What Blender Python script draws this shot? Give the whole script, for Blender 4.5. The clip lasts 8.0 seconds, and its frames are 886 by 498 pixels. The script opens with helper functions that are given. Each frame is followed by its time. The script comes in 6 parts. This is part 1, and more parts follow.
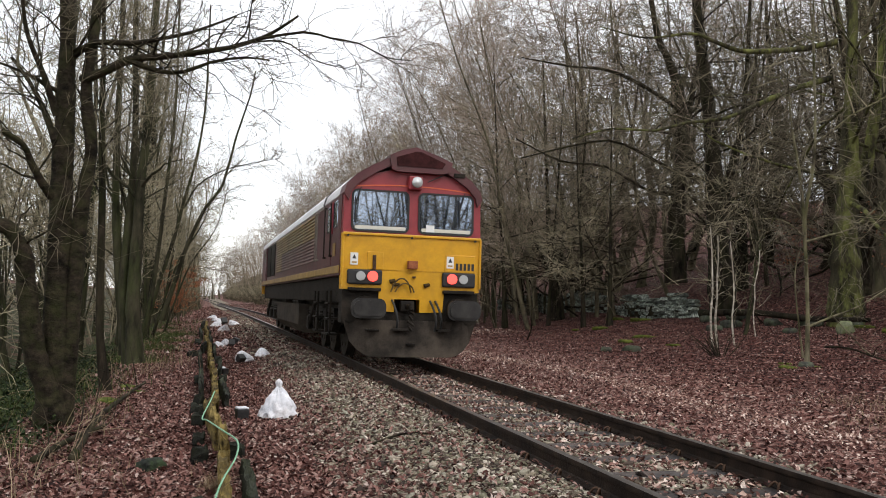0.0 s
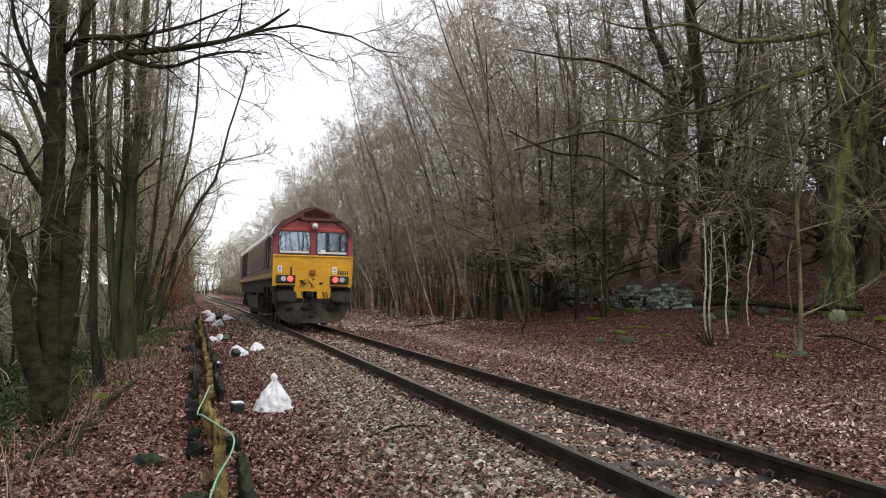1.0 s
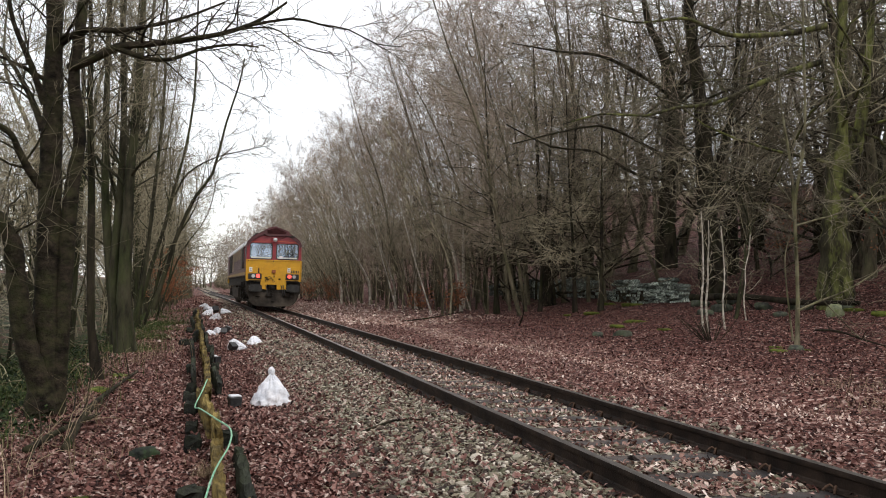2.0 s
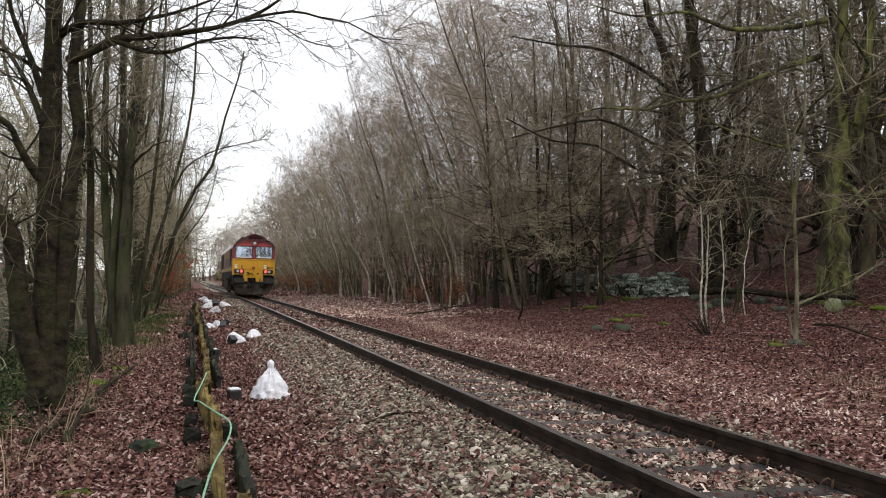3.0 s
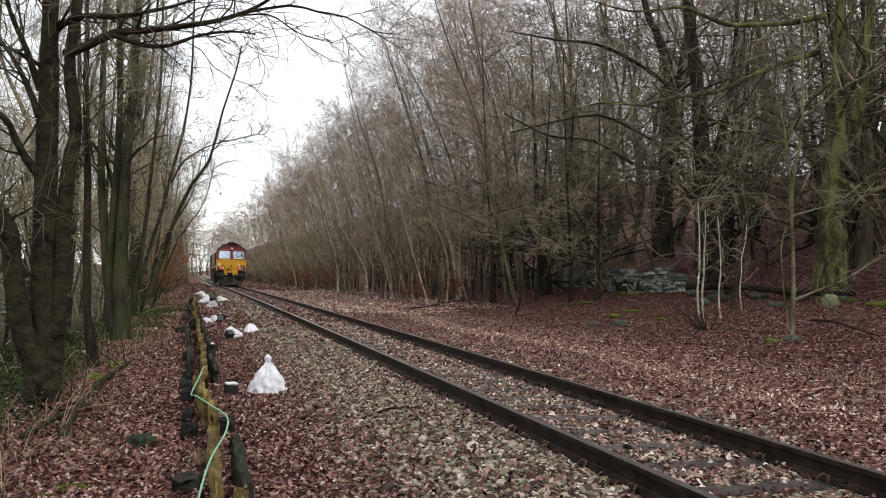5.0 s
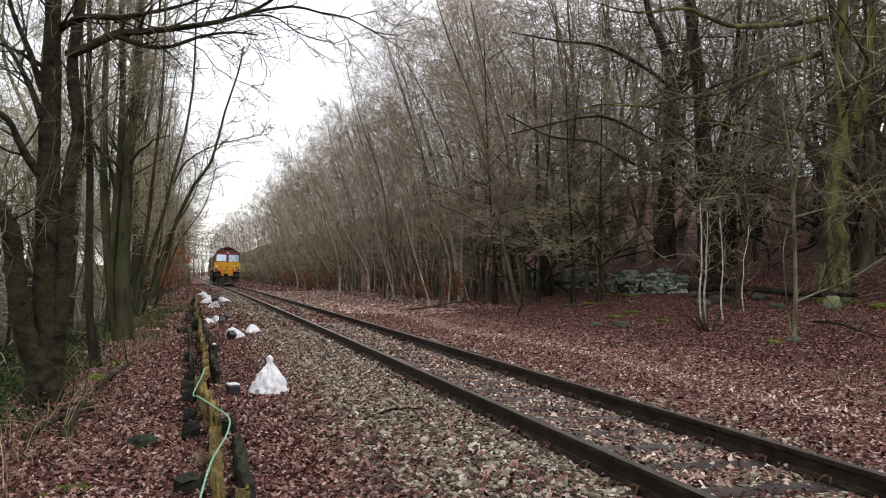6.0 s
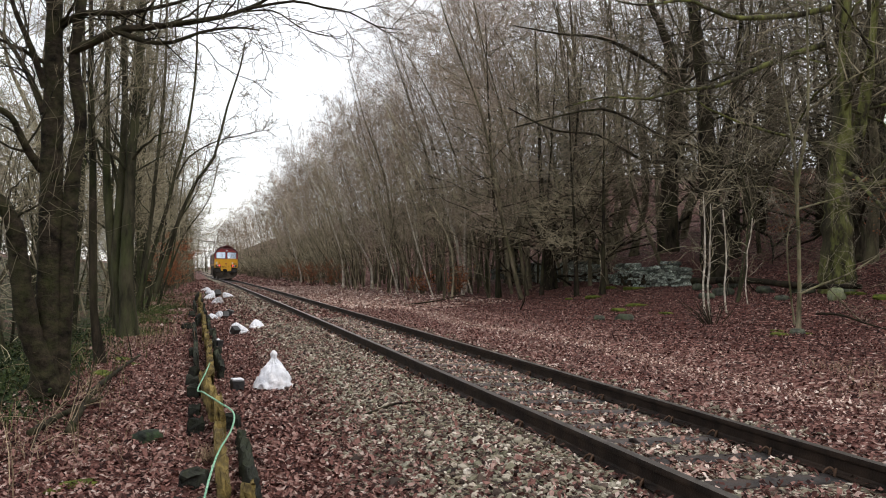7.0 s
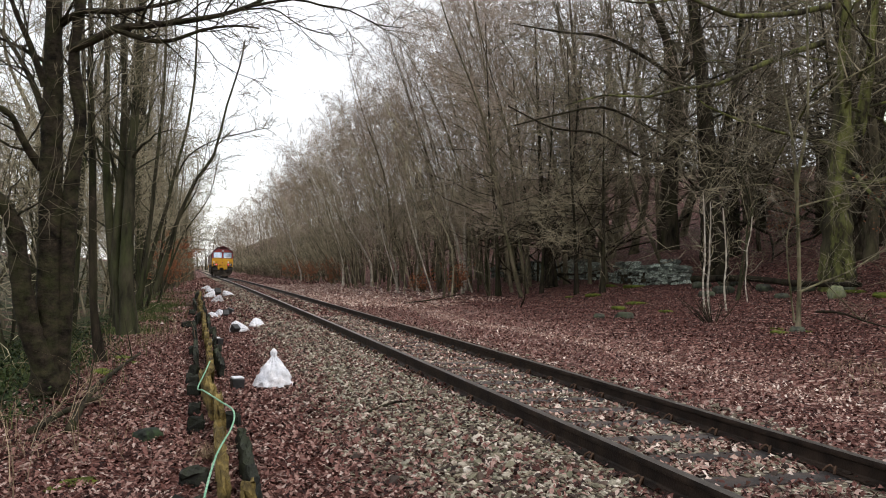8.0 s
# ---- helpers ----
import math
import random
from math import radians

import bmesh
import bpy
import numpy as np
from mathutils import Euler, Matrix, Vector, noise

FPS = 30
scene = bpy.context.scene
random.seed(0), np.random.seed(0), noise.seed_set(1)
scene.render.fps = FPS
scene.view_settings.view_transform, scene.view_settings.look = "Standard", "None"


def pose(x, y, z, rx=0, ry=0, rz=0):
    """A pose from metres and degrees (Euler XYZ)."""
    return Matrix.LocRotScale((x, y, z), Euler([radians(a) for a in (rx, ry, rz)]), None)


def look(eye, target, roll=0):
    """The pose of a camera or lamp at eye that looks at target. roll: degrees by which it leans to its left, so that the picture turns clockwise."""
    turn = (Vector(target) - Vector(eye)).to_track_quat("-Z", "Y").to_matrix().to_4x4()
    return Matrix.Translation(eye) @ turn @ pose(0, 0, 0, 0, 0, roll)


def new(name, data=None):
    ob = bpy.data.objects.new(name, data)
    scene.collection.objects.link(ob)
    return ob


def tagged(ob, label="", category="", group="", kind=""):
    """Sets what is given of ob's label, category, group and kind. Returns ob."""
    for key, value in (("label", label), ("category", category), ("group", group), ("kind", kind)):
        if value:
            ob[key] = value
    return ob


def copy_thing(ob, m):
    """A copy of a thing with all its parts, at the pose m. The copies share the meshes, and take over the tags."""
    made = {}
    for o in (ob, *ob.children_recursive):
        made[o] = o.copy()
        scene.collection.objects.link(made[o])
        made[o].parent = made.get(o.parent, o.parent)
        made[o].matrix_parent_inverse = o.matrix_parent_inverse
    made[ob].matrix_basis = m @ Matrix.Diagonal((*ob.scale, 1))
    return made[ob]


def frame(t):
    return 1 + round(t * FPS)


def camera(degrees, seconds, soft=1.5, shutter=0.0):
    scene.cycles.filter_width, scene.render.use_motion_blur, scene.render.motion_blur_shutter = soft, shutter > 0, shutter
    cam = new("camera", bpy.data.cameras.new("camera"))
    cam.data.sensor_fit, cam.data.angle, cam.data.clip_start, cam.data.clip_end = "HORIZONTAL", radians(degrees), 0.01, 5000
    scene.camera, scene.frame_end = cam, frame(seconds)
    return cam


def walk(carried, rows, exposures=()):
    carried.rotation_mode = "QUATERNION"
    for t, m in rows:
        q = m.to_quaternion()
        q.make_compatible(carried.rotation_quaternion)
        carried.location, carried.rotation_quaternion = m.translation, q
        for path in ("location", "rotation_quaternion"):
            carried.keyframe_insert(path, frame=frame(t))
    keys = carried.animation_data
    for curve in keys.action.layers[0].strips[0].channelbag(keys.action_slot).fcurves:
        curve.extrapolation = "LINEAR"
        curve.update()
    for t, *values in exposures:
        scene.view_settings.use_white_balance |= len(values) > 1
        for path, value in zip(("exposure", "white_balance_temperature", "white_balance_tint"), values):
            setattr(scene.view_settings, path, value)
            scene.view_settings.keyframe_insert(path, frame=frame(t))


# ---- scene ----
# ======== camera ========
cam = camera(55.23, 8.0, 1.0)
EYE = Vector((-3.585, 0.0, 1.206))
# seconds, degrees of turn to the right of the track, of tilt upward, of lean
AIM = (
    (0.0, 15.59, 3.51, 1.78),
    (0.5, 16.01, 3.40, 1.54),
    (1.0, 16.02, 3.03, 1.23),
    (1.5, 16.15, 2.83, 1.25),
    (3.0, 16.24, 2.19, 1.44),
    (3.5, 16.41, 2.11, 1.48),
    (4.0, 16.55, 2.08, 1.52),
    (4.5, 16.51, 1.84, 1.54),
    (6.0, 16.30, 1.92, 1.63),
    (6.5, 16.25, 1.88, 1.54),
    (7.0, 16.10, 1.52, 1.29),
    (7.5, 16.06, 1.40, 1.25),
    (8.0, 16.11, 1.40, 1.26),
)


def aim(turn, tilt, lean):
    a, b = radians(turn), radians(tilt)
    return look(EYE, EYE + Vector((math.sin(a) * math.cos(b), math.cos(a) * math.cos(b), math.sin(b))), lean)


walk(cam, [(t, aim(a, b, c)) for t, a, b, c in AIM])
scene.view_settings.exposure = 0.0

# ======== light: a bright overcast winter sky ========
world = bpy.data.worlds.new("overcast_sky")
scene.world = world
world.use_nodes = True
wn, wl = world.node_tree.nodes, world.node_tree.links
wn.clear()
w_out, w_add = wn.new("ShaderNodeOutputWorld"), wn.new("ShaderNodeAddShader")
w_sky, w_blue, w_cloud = wn.new("ShaderNodeTexSky"), wn.new("ShaderNodeBackground"), wn.new("ShaderNodeBackground")
w_sky.sky_type, w_sky.sun_disc = "NISHITA", False
w_sky.sun_elevation, w_sky.sun_rotation = radians(44), radians(155)
w_blue.inputs["Strength"].default_value = 0.04
w_cloud.inputs["Color"].default_value = (0.98, 0.97, 0.97, 1)
w_cloud.inputs["Strength"].default_value = 1.25
wl.new(w_sky.outputs[0], w_blue.inputs["Color"])
wl.new(w_blue.outputs[0], w_add.inputs[0])
wl.new(w_cloud.outputs[0], w_add.inputs[1])
wl.new(w_add.outputs[0], w_out.inputs["Surface"])
sun = new("sun", bpy.data.lights.new("sun", "SUN"))
sun.data.energy, sun.data.angle, sun.data.color = 1.1, radians(20), (1.0, 0.95, 0.88)
sun.matrix_world = look((12, -26, 28), (0, 0, 0))

# ======== materials ========


def nodes_of(name):
    m = bpy.data.materials.new(name)
    m.use_nodes = True
    nt = m.node_tree
    return m, nt.nodes, nt.links, nt.nodes["Principled BSDF"]


def ramp(n, l, source, stops):
    r = n.new("ShaderNodeValToRGB")
    e = r.color_ramp.elements
    while len(e) < len(stops):
        e.new(0.5)
    for el, (p, c) in zip(e, stops):
        el.position, el.color = p, (*c, 1)
    l.new(source, r.inputs[0])
    return r.outputs[0]


def blend(n, l, mode, fac, a, b):
    x = n.new("ShaderNodeMix")
    x.data_type, x.blend_type = "RGBA", mode
    for key, v in (("Factor", fac), ("A", a), ("B", b)):
        sock = [s for s in x.inputs if s.name == key and s.type == ("VALUE" if key == "Factor" else "RGBA")][0]
        if isinstance(v, bpy.types.NodeSocket):
            l.new(v, sock)
        else:
            sock.default_value = v if key == "Factor" else (*v, 1)
    return [s for s in x.outputs if s.type == "RGBA"][0]


def noise_of(n, l, vec, scale, detail=4.0, rough=0.6):
    x = n.new("ShaderNodeTexNoise")
    x.inputs["Scale"].default_value, x.inputs["Detail"].default_value, x.inputs["Roughness"].default_value = scale, detail, rough
    l.new(vec, x.inputs["Vector"])
    return x.outputs["Fac"]


def surface(name, dark, light, scale=3.0, fine=40.0, rough=0.7, metal=0.0, bump=0.3, dirt=None, dirt_amount=0.5, stretch=(1, 1, 1), vary="", spread=0.3, grain=0.6):
    """A two-scale weathered surface; dirt: the colour of broad stains; vary: 'object' or 'island'."""
    m, n, l, b = nodes_of(name)
    tc, mp = n.new("ShaderNodeTexCoord"), n.new("ShaderNodeMapping")
    mp.inputs["Scale"].default_value = stretch
    l.new(tc.outputs["Object"], mp.inputs["Vector"])
    v = mp.outputs[0]
    big, small = noise_of(n, l, v, scale), noise_of(n, l, v, fine, 6)
    col = ramp(n, l, big, ((0.35, dark), (0.65, light)))
    col = blend(n, l, "MULTIPLY", grain, col, ramp(n, l, small, ((0.3, (0.55, 0.55, 0.55)), (0.7, (1.25, 1.25, 1.25)))))
    if dirt:
        d = noise_of(n, l, v, scale * 0.6 + 0.7, 7, 0.7)
        k = n.new("ShaderNodeMapRange")
        k.inputs["From Min"].default_value, k.inputs["From Max"].default_value, k.inputs["To Max"].default_value = 0.45, 0.7, dirt_amount
        l.new(d, k.inputs["Value"])
        col = blend(n, l, "MIX", k.outputs[0], col, dirt)
    if vary:
        o = n.new("ShaderNodeObjectInfo" if vary == "object" else "ShaderNodeNewGeometry")
        src = o.outputs["Random"] if vary == "object" else o.outputs["Random Per Island"]
        lo, hi = 1 - spread, 1 + spread
        col = blend(n, l, "MULTIPLY", 1.0, col, ramp(n, l, src, ((0.0, (lo, lo, lo)), (1.0, (hi, hi, hi)))))
    l.new(col, b.inputs["Base Color"])
    b.inputs["Metallic"].default_value = metal
    b.inputs["Specular IOR Level"].default_value = 0.08 if rough > 0.55 else 0.5
    rr = n.new("ShaderNodeMapRange")
    rr.inputs["To Min"].default_value, rr.inputs["To Max"].default_value = max(0.03, rough - 0.12), min(1, rough + 0.12)
    l.new(small, rr.inputs["Value"])
    l.new(rr.outputs[0], b.inputs["Roughness"])
    if bump:
        bp = n.new("ShaderNodeBump")
        bp.inputs["Strength"].default_value, bp.inputs["Distance"].default_value = bump, 0.02
        l.new(small, bp.inputs["Height"])
        l.new(bp.outputs[0], b.inputs["Normal"])
    return m


def scattered(name, stops, rough=0.75, fine=60.0):
    """Loose pieces, each in its own colour of the ramp."""
    m, n, l, b = nodes_of(name)
    g, tc = n.new("ShaderNodeNewGeometry"), n.new("ShaderNodeTexCoord")
    col = ramp(n, l, g.outputs["Random Per Island"], stops)
    small = noise_of(n, l, tc.outputs["Object"], fine, 4)
    col = blend(n, l, "MULTIPLY", 0.7, col, ramp(n, l, small, ((0.3, (0.6, 0.6, 0.6)), (0.7, (1.2, 1.2, 1.2)))))
    l.new(col, b.inputs["Base Color"])
    b.inputs["Roughness"].default_value = rough
    b.inputs["Specular IOR Level"].default_value = 0.12
    return m


def plain(name, color, rough=0.5, metal=0.0, glow=0.0, glow_color=None):
    m, n, l, b = nodes_of(name)
    b.inputs["Base Color"].default_value = (*color, 1)
    b.inputs["Roughness"].default_value, b.inputs["Metallic"].default_value = rough, metal
    if glow:
        b.inputs["Emission Color"].default_value = (*(glow_color or color), 1)
        b.inputs["Emission Strength"].default_value = glow
    return m


LEAF_STOPS = ((0.0, (0.016, 0.008, 0.008)), (0.25, (0.07, 0.029, 0.024)), (0.5, (0.15, 0.067, 0.056)), (0.75, (0.265, 0.143, 0.12)), (0.92, (0.37, 0.25, 0.215)), (1.0, (0.52, 0.42, 0.37)))
STONE_STOPS = ((0.0, (0.026, 0.02, 0.018)), (0.3, (0.11, 0.08, 0.064)), (0.5, (0.16, 0.155, 0.105)), (0.66, (0.25, 0.205, 0.15)), (0.8, (0.29, 0.275, 0.215)), (0.92, (0.42, 0.36, 0.29)), (1.0, (0.62, 0.56, 0.48)))

# redder wet beech leaves, darkened to hold the shade under the trees
SHADED_BEECH_STOPS = ((0.0, (0.01, 0.005, 0.005)), (0.3, (0.036, 0.014, 0.012)), (0.6, (0.085, 0.033, 0.027)), (0.85, (0.145, 0.066, 0.053)), (0.96, (0.26, 0.155, 0.13)), (1.0, (0.44, 0.34, 0.3)))


def ground_material():
    m, n, l, b = nodes_of("leaf_litter_ground")
    g = n.new("ShaderNodeNewGeometry")
    pos = g.outputs["Position"]
    sep = n.new("ShaderNodeSeparateXYZ")
    l.new(pos, sep.inputs[0])

    def cells(scale):
        v = n.new("ShaderNodeTexVoronoi")
        v.inputs["Scale"].default_value = scale
        l.new(pos, v.inputs["Vector"])
        s = n.new("ShaderNodeSeparateColor")
        l.new(v.outputs["Color"], s.inputs[0])
        return s.outputs[0], v.outputs["Distance"]

    def band(x0, x1, x2, x3):
        """1 between x1 and x2, falling to 0 at x0 and x3, with a ragged edge."""
        wob = n.new("ShaderNodeMath")
        wob.operation = "MULTIPLY_ADD"
        wob.inputs[1].default_value, wob.inputs[2].default_value = 1.6, -0.8
        l.new(noise_of(n, l, pos, 1.3, 6, 0.7), wob.inputs[0])
        add = n.new("ShaderNodeMath")
        l.new(sep.outputs[0], add.inputs[0])
        l.new(wob.outputs[0], add.inputs[1])
        out = []
        for a, c in ((x0, x1), (x3, x2)):
            r = n.new("ShaderNodeMapRange")
            r.interpolation_type = "SMOOTHSTEP"
            r.inputs["From Min"].default_value, r.inputs["From Max"].default_value = a, c
            l.new(add.outputs[0], r.inputs["Value"])
            out.append(r.outputs[0])
        mul = n.new("ShaderNodeMath")
        mul.operation = "MULTIPLY"
        l.new(out[0], mul.inputs[0])
        l.new(out[1], mul.inputs[1])
        return mul.outputs[0]

    leaf_v, leaf_d = cells(17)
    stone_v, stone_d = cells(21)
    leaf = ramp(n, l, leaf_v, LEAF_STOPS)
    broad = noise_of(n, l, pos, 0.5, 5, 0.65)
    # broad tone variation, darkened overall to put shade into the leaf gaps
    leaf = blend(n, l, "MULTIPLY", 0.7, leaf, ramp(n, l, broad, ((0.3, (0.4, 0.36, 0.36)), (0.7, (0.85, 0.76, 0.72)))))
    # bank litter takes the beech colours, with the tree shade in them
    leaf = blend(n, l, "MIX", band(5.2, 6.8, 400, 401), leaf, ramp(n, l, leaf_v, SHADED_BEECH_STOPS))
    stone = ramp(n, l, stone_v, STONE_STOPS)
    col = blend(n, l, "MIX", band(-2.6, -1.9, 0.9, 1.7), leaf, stone)
    green = ramp(n, l, noise_of(n, l, pos, 30, 5), ((0.3, (0.012, 0.018, 0.007)), (0.7, (0.045, 0.058, 0.02))))
    patch = n.new("ShaderNodeMapRange")
    patch.inputs["From Min"].default_value, patch.inputs["From Max"].default_value = 0.36, 0.52
    l.new(noise_of(n, l, pos, 0.7, 5, 0.7), patch.inputs["Value"])
    k = n.new("ShaderNodeMath")
    k.operation = "MULTIPLY"
    l.new(patch.outputs[0], k.inputs[0])
    l.new(band(-60, -59, -6.0, -4.9), k.inputs[1])
    col = blend(n, l, "MIX", k.outputs[0], col, green)
    l.new(col, b.inputs["Base Color"])
    b.inputs["Roughness"].default_value = 0.85
    b.inputs["Specular IOR Level"].default_value = 0.1
    bp = n.new("ShaderNodeBump")
    bp.inputs["Strength"].default_value, bp.inputs["Distance"].default_value = 0.8, 0.04
    l.new(leaf_d, bp.inputs["Height"])
    l.new(bp.outputs[0], b.inputs["Normal"])
    return m


def bark(name, dark, light, moss=(0.09, 0.11, 0.03), moss_amount=0.4, scale=5.0, vary=0.25):
    return surface(name, dark, light, scale, 22, 0.85, 0, 0.7, moss, moss_amount, (1, 1, 0.3), "object", vary)


M_GROUND = ground_material()
M_LEAF = scattered("fallen_leaves", LEAF_STOPS)
M_STONE = scattered("ballast_stones", STONE_STOPS, 0.8)
M_DRY_LEAF = scattered("dry_pale_leaves", ((0.0, (0.13, 0.07, 0.056)), (0.35, (0.31, 0.18, 0.145)), (0.75, (0.54, 0.39, 0.325)), (1.0, (0.8, 0.69, 0.61))))
M_SHADED_BEECH_LEAF = scattered("wet_shaded_beech_leaves", SHADED_BEECH_STOPS)
M_COPPER = scattered("copper_leaves", ((0.0, (0.13, 0.045, 0.022)), (0.5, (0.27, 0.1, 0.045)), (1.0, (0.38, 0.18, 0.09))))
M_GRASS = scattered("grass_blades", ((0.0, (0.02, 0.04, 0.012)), (0.6, (0.06, 0.09, 0.025)), (1.0, (0.14, 0.13, 0.05))))
M_IVY = scattered("ivy_leaves", ((0.0, (0.008, 0.014, 0.006)), (0.5, (0.02, 0.034, 0.013)), (0.85, (0.045, 0.06, 0.02)), (1.0, (0.1, 0.09, 0.04))))
M_STRAW = scattered("dead_stalks", ((0.0, (0.16, 0.11, 0.07)), (1.0, (0.42, 0.33, 0.22))))
M_MOSS = surface("moss", (0.035, 0.045, 0.01), (0.13, 0.15, 0.028), 9, 60, 0.95, 0, 0.9)
M_DARK_BARK = bark("dark_wet_bark", (0.007, 0.006, 0.0045), (0.044, 0.034, 0.024), (0.045, 0.052, 0.018), 0.4)
M_SYCAMORE_BARK = surface("flaking_sycamore_bark", (0.008, 0.0065, 0.005), (0.046, 0.036, 0.025), 7, 26, 0.85, 0, 1.0, (0.06, 0.068, 0.024), 0.45, (1, 1, 1.3), "object", 0.1, 0.9)
M_GREEN_BARK = bark("greenish_bark", (0.013, 0.012, 0.008), (0.056, 0.05, 0.032), (0.062, 0.076, 0.027), 0.6)
M_MOSSY_BARK = bark("mossy_bark", (0.012, 0.01, 0.007), (0.05, 0.045, 0.027), (0.18, 0.195, 0.055), 0.85, 2.6)
M_BIRCH_BARK = surface("pale_birch_bark", (0.3, 0.26, 0.2), (0.64, 0.58, 0.49), 4, 16, 0.8, 0, 0.4, (0.07, 0.06, 0.045), 0.75, (1, 1, 2.2), "object", 0.25)
M_SCRUB_BARK = bark("brown_stem_bark", (0.04, 0.033, 0.023), (0.15, 0.126, 0.084), (0.085, 0.095, 0.04), 0.5, 6, 0.45)
M_PALE_STEM = bark("pale_tan_stem_bark", (0.11, 0.094, 0.064), (0.34, 0.29, 0.2), (0.1, 0.11, 0.045), 0.5, 6, 0.5)
M_TWIG = surface("brown_twigs", (0.18, 0.155, 0.102), (0.4, 0.35, 0.24), 0.6, 5, 0.8, 0, 0, vary="object", spread=0.4)
M_PURPLE_TWIG = surface("reddish_birch_twigs", (0.195, 0.156, 0.122), (0.4, 0.32, 0.25), 0.5, 5, 0.8, 0, 0, vary="object", spread=0.35)
M_PALE_TWIG = surface("pale_lit_twigs", (0.17, 0.15, 0.11), (0.36, 0.32, 0.245), 0.6, 5, 0.8, 0, 0)
M_DARK_TWIG = surface("dark_twigs", (0.085, 0.073, 0.05), (0.2, 0.172, 0.118), 0.6, 5, 0.8, 0, 0, vary="object", spread=0.3)
M_RAIL = surface("rusty_rail_steel", (0.014, 0.0105, 0.009), (0.042, 0.029, 0.022), 5, 50, 0.6, 0.3, 0.3)
M_RAIL_TOP = surface("worn_rail_head", (0.09, 0.075, 0.065), (0.19, 0.17, 0.15), 8, 60, 0.38, 0.85, 0.1, stretch=(8, 0.3, 1))
M_SLEEPER = surface("weathered_sleeper", (0.035, 0.034, 0.035), (0.09, 0.087, 0.085), 4, 40, 0.8, 0, 0.5, (0.12, 0.07, 0.05), 0.5, vary="object")
M_CLIP = surface("rusty_clip", (0.05, 0.03, 0.02), (0.13, 0.08, 0.055), 12, 60, 0.7, 0.3, 0.3)
M_TIMBER = surface("yellow_rotten_timber", (0.045, 0.033, 0.016), (0.3, 0.22, 0.075), 8, 45, 0.9, 0, 0.9, (0.045, 0.036, 0.022), 0.9, (1, 0.25, 1), "object", 0.25)
M_GREY_TIMBER = surface("dark_grey_timber", (0.008, 0.008, 0.0075), (0.04, 0.04, 0.037), 4, 40, 0.85, 0, 0.7, (0.06, 0.075, 0.03), 0.5, (1, 0.25, 1), "object", 0.35)
M_BAG = surface("white_sack", (0.6, 0.62, 0.68), (0.86, 0.86, 0.89), 7, 34, 0.42, 0, 0.5, (0.5, 0.44, 0.45), 0.4, grain=0.3)
M_BLACK = surface("black_plastic", (0.012, 0.012, 0.013), (0.03, 0.03, 0.03), 8, 60, 0.5, 0, 0.2)
M_ROPE = surface("green_rope", (0.12, 0.36, 0.2), (0.4, 0.62, 0.46), 40, 160, 0.6, 0, 0.6)
M_FALLEN_STONE = surface("sunken_stone", (0.03, 0.032, 0.026), (0.11, 0.11, 0.09), 5, 30, 0.9, 0, 0.8, (0.04, 0.06, 0.02), 0.8, vary="object", spread=0.3)
M_WALLSTONE = surface("drystone", (0.008, 0.01, 0.008), (0.6, 0.67, 0.58), 6, 30, 0.9, 0, 0.8, (0.01, 0.018, 0.01), 1.0, vary="object", spread=0.7)
# locomotive paints
M_YELLOW = surface("warning_yellow_paint", (0.6, 0.305, 0.009), (0.7, 0.375, 0.013), 1.5, 30, 0.38, 0, 0.02, (0.3, 0.14, 0.015), 0.5, grain=0.12)
M_RED = surface("faded_red_paint", (0.23, 0.02, 0.028), (0.31, 0.034, 0.042), 2, 30, 0.42, 0, 0.02, (0.16, 0.03, 0.03), 0.4, grain=0.15)
M_MAROON = surface("dirty_maroon_paint", (0.075, 0.016, 0.02), (0.12, 0.03, 0.034), 1.5, 30, 0.45, 0, 0.02, (0.06, 0.03, 0.025), 0.7, grain=0.2)
M_GOLD = surface("gold_paint", (0.33, 0.2, 0.05), (0.46, 0.29, 0.08), 2, 30, 0.5, 0, 0.05, (0.12, 0.08, 0.05), 0.6)
# grey roof paint, lightened to near-white for the sky's sheen
M_ROOF = surface("pale_grey_roof_with_sky_sheen", (0.74, 0.74, 0.75), (0.86, 0.86, 0.87), 1.5, 20, 0.35, 0.1, 0.05, (0.36, 0.34, 0.34), 0.35)
M_LOUVRE = surface("grimy_gold_louvre", (0.26, 0.16, 0.05), (0.42, 0.28, 0.09), 1.2, 30, 0.45, 0, 0.05, (0.12, 0.06, 0.035), 0.5)
M_MAROON_LOUVRE = surface("grimy_maroon_louvre", (0.12, 0.04, 0.04), (0.2, 0.075, 0.065), 1.2, 30, 0.45, 0, 0.05, (0.2, 0.16, 0.12), 0.5)
M_GRILLE = surface("dark_maroon_mesh", (0.03, 0.01, 0.01), (0.06, 0.018, 0.018), 6, 60, 0.7)
M_UNDER = surface("oily_underframe", (0.009, 0.008, 0.007), (0.03, 0.026, 0.022), 3, 40, 0.6, 0, 0.4, (0.06, 0.045, 0.033), 0.45)
M_PLOUGH = surface("dusty_black_plough", (0.022, 0.018, 0.015), (0.06, 0.05, 0.04), 2, 40, 0.65, 0, 0.3, (0.095, 0.075, 0.058), 0.6)
M_STEEL = surface("wheel_steel", (0.02, 0.017, 0.014), (0.06, 0.05, 0.042), 4, 40, 0.6, 0.4, 0.2)
M_BUFFER = surface("greasy_buffer_steel", (0.014, 0.013, 0.012), (0.042, 0.039, 0.036), 4, 40, 0.5, 0.2, 0.2)
